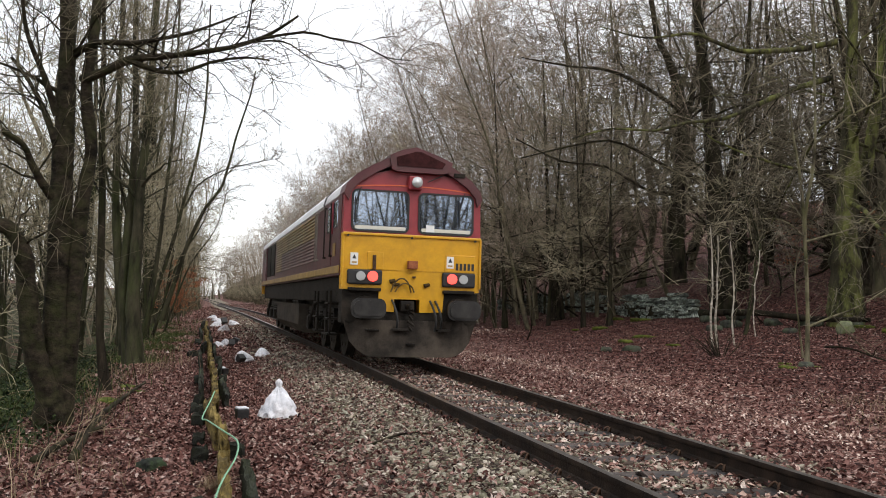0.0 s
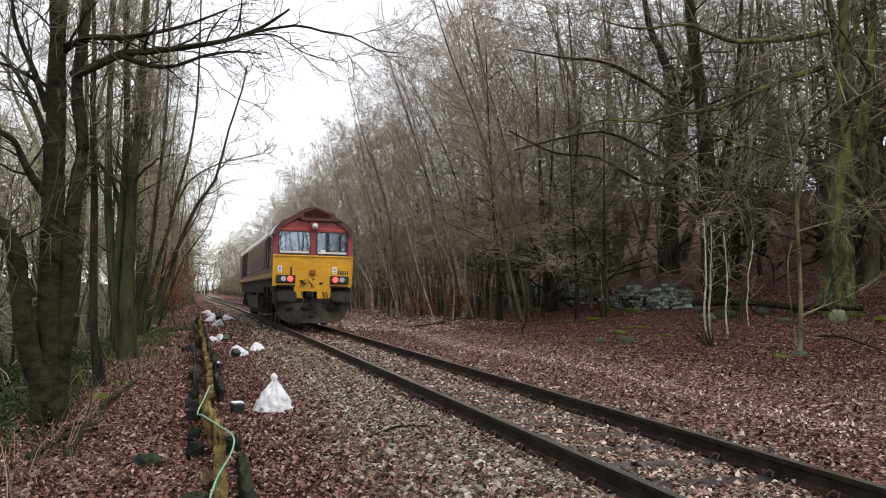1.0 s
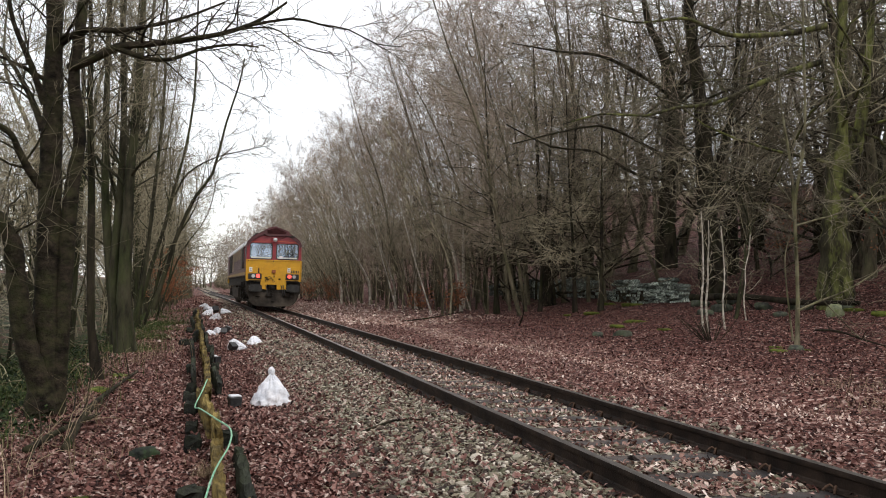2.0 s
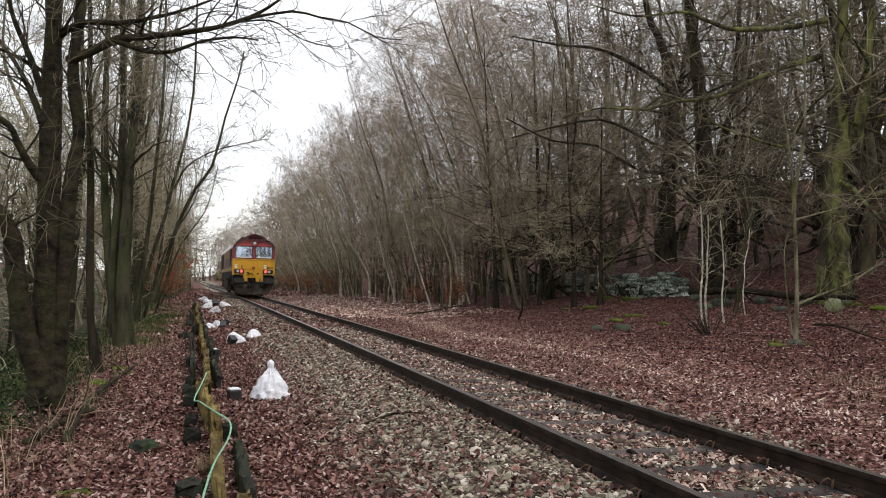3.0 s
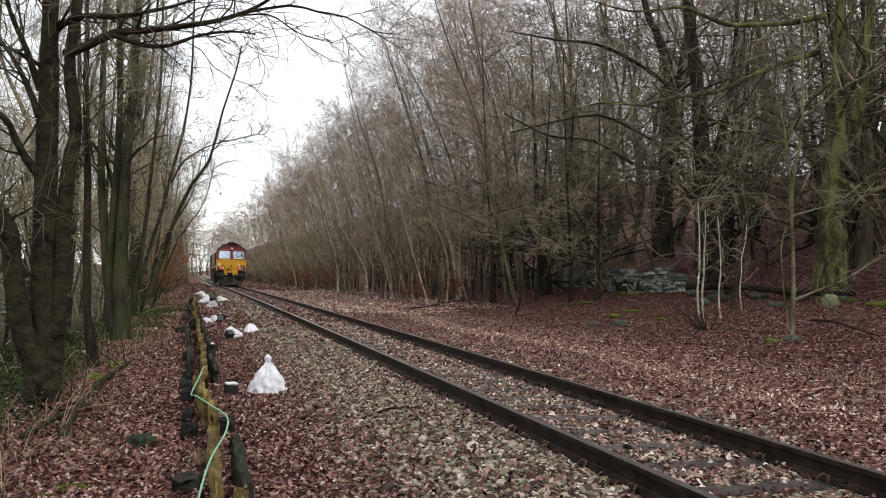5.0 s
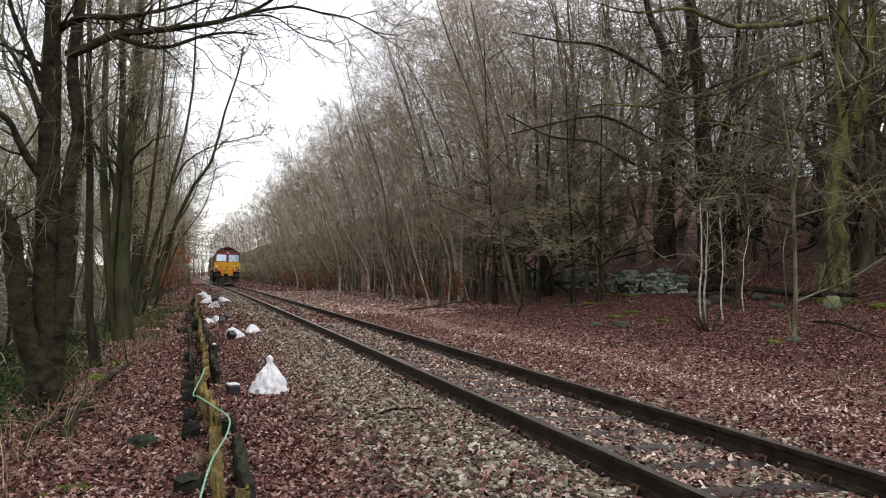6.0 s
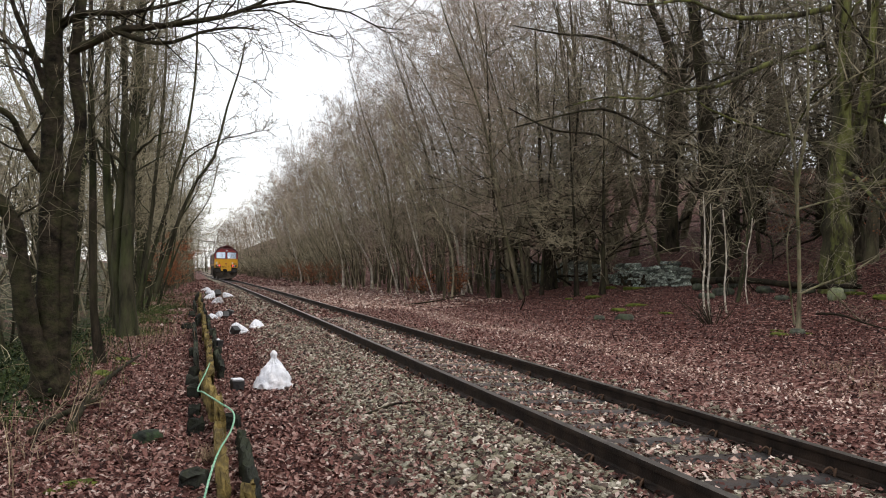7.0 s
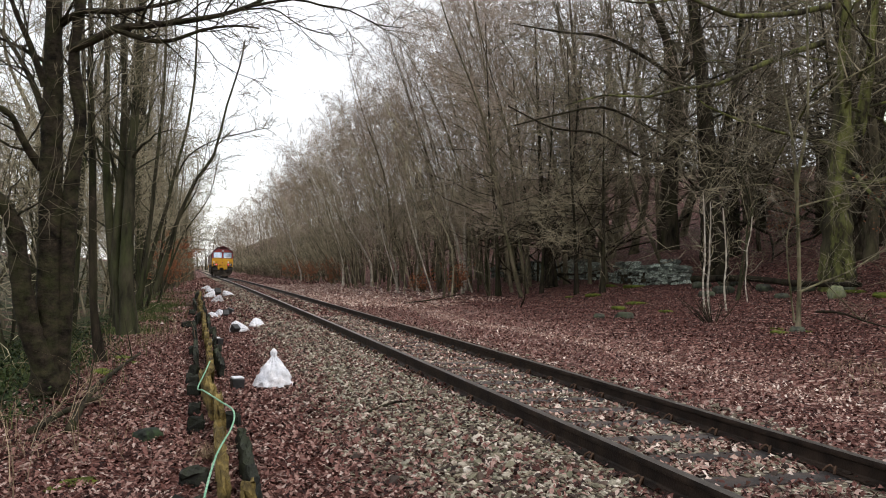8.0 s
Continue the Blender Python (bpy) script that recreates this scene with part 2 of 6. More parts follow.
M_CABLE = surface("dusty_cable_sheath", (0.07, 0.05, 0.025), (0.18, 0.12, 0.05), 9, 60, 0.7)
M_SMUDGE = surface("greasy_brown_dirt", (0.03, 0.02, 0.01), (0.09, 0.055, 0.02), 9, 60, 0.7)
M_SILL = plain("pale_cab_sill", (0.6, 0.58, 0.5), 0.6)
M_RUBBER = plain("window_rubber", (0.02, 0.02, 0.02), 0.7)
M_WHITE = plain("white_sticker", (0.75, 0.75, 0.73), 0.5)
M_INK = plain("black_lettering", (0.02, 0.02, 0.02), 0.6)
M_ORANGE = plain("orange_red_line", (0.6, 0.1, 0.03), 0.5)
M_LENS = plain("clear_lamp_glass", (0.6, 0.62, 0.62), 0.12, 0.3)
M_TAIL = plain("lit_red_tail_lamp", (0.8, 0.06, 0.04), 0.3, 0, 1.6, (1.0, 0.1, 0.08))
M_PALE_RAIL = surface("pale_handrail_paint", (0.2, 0.18, 0.15), (0.34, 0.31, 0.27), 8, 40, 0.5, 0, 0.1)


def window_glass():
    """Cab glass: sharp reflection, boosted and blue-tinted for bright sky, over a dark cab."""
    m, n, l, b = nodes_of("sky_tinted_cab_glass")
    b.inputs["Base Color"].default_value = (0.03, 0.04, 0.06, 1)
    b.inputs["Roughness"].default_value = 0.12
    gl, mx = n.new("ShaderNodeBsdfGlossy"), n.new("ShaderNodeMixShader")
    gl.inputs["Color"].default_value, gl.inputs["Roughness"].default_value = (0.74, 0.85, 1.0, 1), 0.02
    mx.inputs[0].default_value = 0.5
    l.new(b.outputs[0], mx.inputs[1])
    l.new(gl.outputs[0], mx.inputs[2])
    l.new(mx.outputs[0], n["Material Output"].inputs["Surface"])
    return m


M_GLASS = window_glass()

# ======== shapes ========


def part(name, bm, material, parent=None, label="", smooth=False):
    me = bpy.data.meshes.new(name)
    bmesh.ops.recalc_face_normals(bm, faces=bm.faces)
    bm.to_mesh(me)
    bm.free()
    me.materials.append(material)
    if smooth:
        me.shade_smooth()
    ob = new(name, me)
    if parent:
        ob.parent = parent
    return tagged(ob, label)


def box(bm, x0, x1, y0, y1, z0, z1, turn=None):
    r = bmesh.ops.create_cube(bm, size=1)["verts"]
    m = Matrix.Translation(((x0 + x1) / 2, (y0 + y1) / 2, (z0 + z1) / 2)) @ (turn or Matrix()) @ Matrix.Diagonal((x1 - x0, y1 - y0, z1 - z0, 1))
    bmesh.ops.transform(bm, matrix=m, verts=r)
    return r


def soft_box(bm, x0, x1, y0, y1, z0, z1, w=0.01):
    r = box(bm, x0, x1, y0, y1, z0, z1)
    ed = list({e for v in r for e in v.link_edges})
    bmesh.ops.bevel(bm, geom=ed, offset=w, segments=2, affect="EDGES", profile=0.5)


def prism(bm, poly, a, b, axis="y"):
    """A polygon of (u, v) pushed from a to b along an axis; u, v are the other two axes in order."""
    def at(u, v, w):
        return {"x": (w, u, v), "y": (u, w, v), "z": (u, v, w)}[axis]
    lo, hi = [bm.verts.new(at(u, v, a)) for u, v in poly], [bm.verts.new(at(u, v, b)) for u, v in poly]
    bm.faces.new(lo), bm.faces.new(hi[::-1])
    for i in range(len(poly)):
        j = (i + 1) % len(poly)
        bm.faces.new((lo[i], lo[j], hi[j], hi[i]))


def rod(bm, p, q, r, n=10, r2=None):
    p, q = Vector(p), Vector(q)
    d = q - p
    m = Matrix.Translation((p + q) / 2) @ d.to_track_quat("Z", "Y").to_matrix().to_4x4()
    bmesh.ops.create_cone(bm, cap_ends=True, segments=n, radius1=r, radius2=r if r2 is None else r2, depth=d.length, matrix=m)


def rounded(x0, x1, z0, z1, r, k=4):
    out = []
    for cx, cz, a in ((x1 - r, z1 - r, 0), (x0 + r, z1 - r, 90), (x0 + r, z0 + r, 180), (x1 - r, z0 + r, 270)):
        for i in range(k + 1):
            t = radians(a + 90 * i / k)
            out.append((cx + r * math.cos(t), cz + r * math.sin(t)))
    return out


def mesh_of(name, V, F, material, parent=None, smooth=False, label=""):
    me = bpy.data.meshes.new(name)
    me.from_pydata(V, [], F)
    me.materials.append(material)
    if smooth:
        me.shade_smooth()
    ob = new(name, me)
    if parent:
        ob.parent = parent
    return tagged(ob, label)


class Wood:
    def __init__(self):
        self.V, self.F = [], []

    def tube(self, P, R, k, knobs=0.0, seed=0):
        """A tapered tube of k sides along the points P with the radii R; knobs: how far its skin bulges and folds."""
        P = np.asarray(P, float)
        D = np.gradient(P, axis=0)
        D /= np.linalg.norm(D, axis=1)[:, None] + 1e-9
        ref = np.array((0.31, 0.95, 0.05)) if abs(D[0, 2]) > 0.6 else np.array((0.05, 0.1, 1.0))
        A = np.cross(D, ref)
        A /= np.linalg.norm(A, axis=1)[:, None] + 1e-9
        B = np.cross(D, A)
        a = np.arange(k) * 2 * math.pi / k
        ring = P[:, None] + np.asarray(R)[:, None, None] * (np.cos(a)[None, :, None] * A[:, None] + np.sin(a)[None, :, None] * B[:, None])
        o, n = len(self.V), len(P)
        if knobs:
            for i in range(n):
                for j in range(k):
                    v = ring[i, j] - P[i]
                    u = Vector(v / (np.linalg.norm(v) + 1e-9))
                    z = i * 0.16
                    fold = noise.noise(Vector((1.5 * u.x + seed, 1.5 * u.y, 1.5 * u.z + z))) + 0.6 * noise.noise(Vector((4 * u.x, 4 * u.y + seed, 4 * u.z + 3 * z)))
                    ring[i, j] = P[i] + v * (1 + 1.6 * knobs * fold)
        self.V.extend(ring.reshape(-1, 3).tolist())
        for i in range(n - 1):
            for j in range(k):
                c = (j + 1) % k
                self.F.append((o + i * k + j, o + i * k + c, o + (i + 1) * k + c, o + (i + 1) * k + j))

    def spike(self, P, r):
        """A thin three-sided shoot along the points P that ends in a point."""
        P = np.asarray(P, float)
        d = P[-1] - P[0]
        a = np.cross(d, (0.31, 0.55, 0.77))
        a /= np.linalg.norm(a) + 1e-9
        b = np.cross(d, a)
        b /= np.linalg.norm(b) + 1e-9
        o, n = len(self.V), len(P) - 1
        for i in range(n):
            q = r * (1 - 0.6 * i / n)
            for c, s in ((1.0, 0.0), (-0.5, 0.87), (-0.5, -0.87)):
                self.V.append((P[i] + q * (c * a + s * b)).tolist())
        self.V.append(P[-1].tolist())
        for i in range(n - 1):
            for j in range(3):
                c = (j + 1) % 3
                self.F.append((o + 3 * i + j, o + 3 * i + c, o + 3 * i + 3 + c, o + 3 * i + 3 + j))
        for j in range(3):
            self.F.append((o + 3 * n - 3 + j, o + 3 * n - 3 + (j + 1) % 3, o + 3 * n))

    def mesh(self, name, material, parent, label="", smooth=True):
        return mesh_of(name, self.V, self.F, material, parent, smooth, label)


def pipe(name, pts, r, material, parent, label=""):
    w = Wood()
    w.tube([tuple(p) for p in pts], np.full(len(pts), r), 8)
    return w.mesh(name, material, parent, label)


# ======== lie of the land ========
PROFILE = ((-300, 16), (-60, 3.6), (-26, -0.6), (-9, -1.3), (-6.5, -0.75), (-5.6, -0.45), (-4.2, -0.38), (-2.5, -0.34), (-1.5, -0.16), (-0.9, -0.15), (-0.72, -0.175), (0.72, -0.175), (0.9, -0.15), (1.5, -0.16), (4, -0.2),
           (8, 0.0), (10, 0.12), (15, 0.88), (25, 3.0), (36, 6.6), (60, 12), (120, 16), (400, 22))
PX, PZ = np.array([p[0] for p in PROFILE]), np.array([p[1] for p in PROFILE])


def track_x(y):
    return 0.04 - 4.8e-5 * np.clip(y, 0, 400) ** 2


def track_z(y):
    return -2.9e-5 * np.clip(y, 0, 130) ** 2


def ground_z(x, y):
    x, y = np.asarray(x, float), np.asarray(y, float)
    u = x - (track_x(y) - 0.04)
    away = np.clip((np.abs(u - 0.2) - 1.6) / 3.0, 0, 1)
    lumps = 0.05 * np.sin(1.7 * x + 0.9 * y) * np.sin(0.8 * x - 1.3 * y + 1) + 0.025 * np.sin(4.1 * x + 2.0 * y + 0.7) * np.sin(3.3 * y - 1.1 * x)
    rough = np.clip((u - 9) / 10, 0, 1) * 0.25 * np.sin(0.45 * x + 0.31 * y) * np.sin(0.27 * y - 0.2 * x + 2)
    rise = 8.0 * np.clip((u - 19) / 14, 0, 1) * np.clip((y - 60) / 90, 0, 1)
    return np.interp(u, PX, PZ) + track_z(y) + lumps * away + rough + rise


def build_ground():
    xs = np.concatenate([np.linspace(-400, -60, 12)[:-1], np.linspace(-60, -10, 26)[:-1], np.arange(-10, 18, 0.25), np.linspace(18, 60, 43), np.linspace(70, 500, 14)])
    ys = np.concatenate([np.linspace(-300, -20, 12)[:-1], np.linspace(-20, 4, 13)[:-1], np.arange(4, 32, 0.25), np.linspace(32, 130, 80), np.linspace(140, 800, 30)])
    X, Y = np.meshgrid(xs, ys)
    Z = ground_z(X, Y)
    V = np.stack([X, Y, Z], -1).reshape(-1, 3)
    nx, ny = len(xs), len(ys)
    i = (np.arange(ny - 1)[:, None] * nx + np.arange(nx - 1)[None]).ravel()
    F = np.stack([i, i + 1, i + 1 + nx, i + nx], 1)
    ob = mesh_of("ground", V.tolist(), F.tolist(), M_GROUND, smooth=True)
    tagged(ob, "damp ground under brown leaf litter with pale ballast and moss", "ground", kind="structure")


build_ground()

# ======== the track ========
RAIL = ((-0.035, 0.0), (0.035, 0.0), (0.037, -0.02), (0.035, -0.04), (0.01, -0.052), (0.009, -0.125), (0.02, -0.138), (0.07, -0.15), (0.07, -0.159),
        (-0.07, -0.159), (-0.07, -0.15), (-0.02, -0.138), (-0.009, -0.125), (-0.01, -0.052), (-0.035, -0.04), (-0.037, -0.02))


def rail(side):
    ys = np.concatenate([np.arange(-30, 60, 1.5), np.linspace(60, 330, 60)])
    V, F, k = [], [], len(RAIL)
    for y in ys:
        for u, v in RAIL:
            V.append((track_x(y) + side * 0.7525 + u, y, track_z(y) + v))
    for i in range(len(ys) - 1):
        for j in range(k):
            a, c = i * k + j, i * k + (j + 1) % k
            F.append((a, c, c + k, a + k))
    ob = mesh_of("rail", V, F, M_RAIL)
    ob.data.materials.append(M_RAIL_TOP)
    for p in ob.data.polygons:
        if p.index % k in (0,):
            p.material_index = 1
    tagged(ob, "rusty brown steel running rail with worn head", "rail", "pair of rails", "structure")


rail(-1), rail(1)


def sleeper(with_clips):
    bm = bmesh.new()
    soft_box(bm, -1.25, 1.25, -0.125, 0.125, -0.28, -0.163, 0.012)
    ob = part("sleeper", bm, M_SLEEPER)
    tagged(ob, "dark weathered sleeper sunk in stones and leaves", "sleeper", "sleepers under the rails")
    if with_clips:
        for side in (-1, 1):
            for s in (-1, 1):
                c = Vector((side * 0.7525 + s * 0.1, 0, -0.148))
                pts = [c + Vector((s * (0.025 - 0.055 * math.sin(t)), -0.055 + 0.11 * i / 8, 0.002 + 0.045 * abs(math.sin(2 * t)))) for i in range(9) for t in (math.pi * i / 8,)]
                pipe("rail_clip", pts, 0.0095, M_CLIP, ob, "curled rusty spring clip")
    return ob


def build_sleepers():
    near, far = sleeper(True), sleeper(False)
    first = 9.85 - 0.702 * 26
    for i in range(254):
        y = first + 0.702 * i
        src = near if y < 34 else far
        m = pose(track_x(y), y, track_z(y), 0, 0, random.uniform(-0.6, 0.6))
        if i == 0:
            near.matrix_basis = m
        elif src is far and far.location.length == 0:
            far.matrix_basis = m
        else:
            copy_thing(src, m)


build_sleepers()

# ======== the locomotive: end face at y = 0, rail head at z = 0 ========
ROOF_LINE = [(-1.32, 3.08), (-1.27, 3.25), (-1.1, 3.43), (-0.8, 3.62), (-0.45, 3.8), (0.0, 3.95), (0.45, 3.8), (0.8, 3.62), (1.1, 3.43), (1.27, 3.25), (1.32, 3.08)]
FACE_RAKE = 0.04  # how far the window band leans back over its height


def face_y(z):
    return 0.0 if z < 2.36 else FACE_RAKE * (z - 2.36) / 0.95


def slab(bm, poly, y_of, depth):
    """A plate whose front follows the face: poly in (x, z)."""
    lo = [bm.verts.new((x, y_of(z), z)) for x, z in poly]
    hi = [bm.verts.new((x, y_of(z) + depth, z)) for x, z in poly]
    bm.faces.new(lo), bm.faces.new(hi[::-1])
    for i in range(len(poly)):
        j = (i + 1) % len(poly)
        bm.faces.new((lo[i], lo[j], hi[j], hi[i]))


def pane_ring(bm, outer, inner, y_of, front, depth):
    a = [bm.verts.new((x, y_of(z) + front, z)) for x, z in outer]
    b = [bm.verts.new((x, y_of(z) + front, z)) for x, z in inner]
    c = [bm.verts.new((x, y_of(z) + front + depth, z)) for x, z in outer]
    d = [bm.verts.new((x, y_of(z) + front + depth, z)) for x, z in inner]
    for i in range(len(a)):
        j = (i + 1) % len(a)
        bm.faces.new((a[i], a[j], b[j], b[i]))
        bm.faces.new((c[i], c[j], a[j], a[i]))
        bm.faces.new((b[i], b[j], d[j], d[i]))


def cab_end(loco):
    # lower yellow nose with its narrow apron
    bm = bmesh.new()
    prism(bm, [(-1.3, 1.33), (-0.62, 1.3), (-0.6, 0.95), (-0.32, 0.93), (-0.32, 1.17), (0.16, 1.17), (0.16, 0.93), (0.6, 0.95), (0.62, 1.3), (1.3, 1.33), (1.31, 2.36), (-1.31, 2.36)], 0.0, 0.3)
    nose = part("nose_panel", bm, M_YELLOW, loco, "bright yellow painted lower end panel")
    bm = bmesh.new()
    soft_box(bm, -1.31, 1.31, -0.035, 0.02, 2.31, 2.362, 0.012)
    part("ledge", bm, M_YELLOW, nose)
    bm = bmesh.new()
    for x in (-1.22, -0.03, 1.2):
        rod(bm, (x, -0.05, 2.3), (x, 0.0, 2.3), 0.02, 8)
    part("ledge_bolt", bm, M_RUBBER, nose)
    bm = bmesh.new()
    box(bm, -1.29, 1.29, -0.012, 0.0, 1.695, 1.725)
    part("rubbing_strip", bm, M_YELLOW, nose)
    for x in (-1.306, 1.306):
        bm = bmesh.new()
        rod(bm, (x, -0.015, 1.4), (x, -0.015, 2.33), 0.024, 8)
        part("corner_bead", bm, M_YELLOW, nose)
    # raised plates behind the stickers
    for x0, x1 in ((-0.85, -0.55), (0.62, 1.2)):
        bm = bmesh.new()
        soft_box(bm, x0, x1, -0.02, 0.0, 1.7, 2.02, 0.006)
        part("access_plate", bm, M_YELLOW, nose)
    # window band, with its middle post and the arch under the roof
    bm = bmesh.new()
    arch = [(x * 0.985, min(z, 3.36 + 0.5 * (z - 3.36)) - 0.03) for x, z in ROOF_LINE]
    slab(bm, [(1.31, 2.364), (-1.31, 2.364)] + arch, lambda z: face_y(z) + 0.012, 0.2)
    band = part("window_band", bm, M_RED, loco, "faded red band round the cab windows")
    for x0, x1, z0, z1 in ((-1.13, -0.12, 2.42, 3.13), (0.12, 1.13, 2.42, 3.13)):
        outer, inner = rounded(x0 - 0.035, x1 + 0.035, z0 - 0.035, z1 + 0.035, 0.11), rounded(x0, x1, z0, z1, 0.085)
        bm = bmesh.new()
        pane_ring(bm, outer, inner, face_y, -0.012, 0.03)
        seal = part("window_seal", bm, M_RUBBER, band, "black rubber window seal")
        bm = bmesh.new()
        slab(bm, inner, lambda z: face_y(z) + 0.004, 0.008)
        part("window_pane", bm, M_GLASS, band, "reflecting cab window glass")
        bm = bmesh.new()
        slab(bm, rounded(x0 + 0.03, x1 - 0.03, z0 + 0.01, z0 + 0.075, 0.02, 2), lambda z: face_y(z) - 0.002, 0.006)
        part("inner_sill", bm, M_SILL, band, "pale sill behind the cab glass")
        # wiper
        bm = bmesh.new()
        wx = x0 + (0.13 if x0 < 0 else 0.86)
        rod(bm, (wx, face_y(3.2) - 0.03, 3.2), (wx - 0.1, face_y(2.85) - 0.035, 2.85), 0.011, 6)
        rod(bm, (wx - 0.1, face_y(3.02) - 0.03, 3.02), (wx - 0.1, face_y(2.55) - 0.03, 2.55), 0.012, 6)
        part("wiper", bm, M_RUBBER, band)
    bm = bmesh.new()
    slab(bm, [(0.24, 2.43), (0.4, 2.43), (0.4, 2.56), (0.24, 2.56)], lambda z: face_y(z) - 0.003, 0.005)
    part("paper_notice", bm, M_WHITE, band, "white paper notice in the window")
    # orange line across the arch
    bm = bmesh.new()
    for x0, x1 in ((-1.2, -0.13), (0.13, 1.2)):
        steps = [x0 + (x1 - x0) * i / 6 for i in range(7)]
        top = [(x, 3.285 - 0.05 * x * x) for x in steps]
        slab(bm, [(x, z - 0.022) for x, z in top] + top[::-1], lambda z: face_y(z) + 0.004, 0.008)
    part("orange_line", bm, M_ORANGE, band)
    # top lamp
    bm = bmesh.new()
    soft_box(bm, -0.13, 0.13, -0.08, 0.08, 3.2, 3.45, 0.02)
    lamp = part("marker_lamp", bm, M_RED, band, "red box with a round headlamp")
    bm = bmesh.new()
    rod(bm, (0.02, -0.12, 3.335), (0.02, -0.07, 3.335), 0.1, 20)
    part("lamp_lens", bm, M_LENS, lamp, "round clear lamp glass", True)
    bm = bmesh.new()
    rod(bm, (0.52, -0.02, 3.5), (0.24, -0.02, 3.36), 0.01, 6)
    part("aerial_cable", bm, M_RUBBER, band)
    # roof hood jutting over the face
    bm = bmesh.new()
    n = len(ROOF_LINE)
    for y0, y1 in ((-0.03, 0.55),):
        inner = [(x * 0.93, z - 0.16 + 0.02 * abs(x)) for x, z in ROOF_LINE]
        prism(bm, ROOF_LINE + inner[::-1], y0, y1)
    hood = part("roof_hood", bm, M_MAROON, loco, "dark maroon arched hood over the cab end")
    bm = bmesh.new()
    prism(bm, [(-0.5, 3.82), (-0.46, 3.56), (-0.36, 3.52), (0.5, 3.52), (0.66, 3.56), (0.7, 3.74), (0.42, 3.86), (0.0, 3.99), (-0.25, 3.93)], -0.07, 0.5)
    housing = part("horn_housing", bm, M_MAROON, hood)
    bm = bmesh.new()
    prism(bm, [(-0.38, 3.78), (-0.36, 3.62), (0.5, 3.62), (0.56, 3.72), (0.1, 3.9), (0.0, 3.91)], -0.085, -0.06)
    part("horn_grille", bm, M_GRILLE, hood, "dark recessed horn grille")
    bm = bmesh.new()
    soft_box(bm, 0.74, 0.96, -0.06, 0.1, 3.48, 3.56, 0.01)
    part("roof_step", bm, M_UNDER, hood)
    # light clusters
    for s in (-1, 1):
        bm = bmesh.new()
        x0, x1 = sorted((s * 0.57, s * 1.21))
        soft_box(bm, x0, x1, -0.07, 0.02, 1.42, 1.69, 0.03)
        cl = part("lamp_unit", bm, M_RUBBER, loco, "black housing with two round lamps")
        bm = bmesh.new()
        rod(bm, (s * 0.75, -0.1, 1.57), (s * 0.75, -0.06, 1.57), 0.095, 20)
        part("tail_lamp", bm, M_TAIL, cl, "lit red tail lamp")
        bm = bmesh.new()
        rod(bm, (s * 0.97, -0.1, 1.57), (s * 0.97, -0.06, 1.57), 0.085, 20)
        part("headlamp", bm, M_LENS, cl, "clear unlit headlamp")
        bm = bmesh.new()
        soft_box(bm, x0 + 0.02, x1 - 0.02, -0.1, 0.0, 1.3, 1.36, 0.01)
        part("lamp_step", bm, M_UNDER, loco)
        # warning sticker with its plain marks
        bm = bmesh.new()
        sx = -1.09 if s < 0 else 0.72
        box(bm, sx - 0.07, sx + 0.07, -0.026, -0.0, 1.77, 1.99)
        st = part("warning_sticker", bm, M_WHITE, nose, "white warning sticker")
        bm = bmesh.new()
        prism(bm, [(sx - 0.04, 1.88), (sx + 0.04, 1.88), (sx, 1.96)], -0.03, -0.02)
        part("warning_mark", bm, M_INK, nose)
        bm = bmesh.new()
        box(bm, sx - 0.045, sx + 0.045, -0.03, -0.02, 1.8, 1.83)
        part("warning_bar", bm, M_GOLD, nose)
    # fleet marking as plain bars
    for i in range(5):
        bm = bmesh.new()
        x = 0.83 + i * 0.077
        box(bm, x, x + 0.05, -0.026, -0.018, 1.74, 1.87)
        part("marking_bar", bm, M_INK, nose, "plain dark marking bar")
    # lamp bracket, socket, rust and oil
    bm = bmesh.new()
    soft_box(bm, -0.1, 0.08, -0.12, 0.0, 1.73, 1.88, 0.012)
    part("jumper_socket", bm, surface("rust_red_cover", (0.25, 0.08, 0.04), (0.38, 0.14, 0.07), 6, 40, 0.6), loco, "rust-red square socket cover")
    for x, z0, z1 in ((-0.72, 1.7, 1.96), (0.03, 1.56, 1.6)):
        bm = bmesh.new()
        soft_box(bm, x - 0.03, x + 0.03, -0.06, -0.018, z0, z1, 0.008)
        part("lamp_iron", bm, M_CLIP, loco, "rusty lamp iron")
    for i, (x, z) in enumerate(((-0.37, 1.5), (-0.29, 1.45), (0.28, 1.44))):
        bm = bmesh.new()
        rod(bm, (x - 0.05, -0.025 - 0.006 * i, z - 0.015), (x + 0.05, -0.025, z + 0.015 * (-1) ** i), 0.038, 10, 0.03)
        part("jumper_bracket", bm, M_SMUDGE, loco, "greasy cable bracket")
    for k, (x0, x1, top) in enumerate(((-0.4, -0.02, 1.55), (-0.32, 0.04, 1.46))):
        pts = [Vector((x0 + (x1 - x0) * t, -0.05 - 0.05 * math.sin(math.pi * t), 1.3 + (top - 1.3) * math.sin(math.pi * t) ** 0.6)) for t in [i / 10 for i in range(11)]]
        pipe("jumper_cable", pts, 0.014, M_CABLE, loco, "grubby looped jumper cable")
    # headstock, coupling and buffers
    bm = bmesh.new()
    prism(bm, [(-1.28, 1.31), (-1.28, 0.72), (1.28, 0.72), (1.28, 1.31), (0.62, 1.29), (0.59, 0.93), (-0.59, 0.93), (-0.62, 1.29)], 0.03, 0.4)
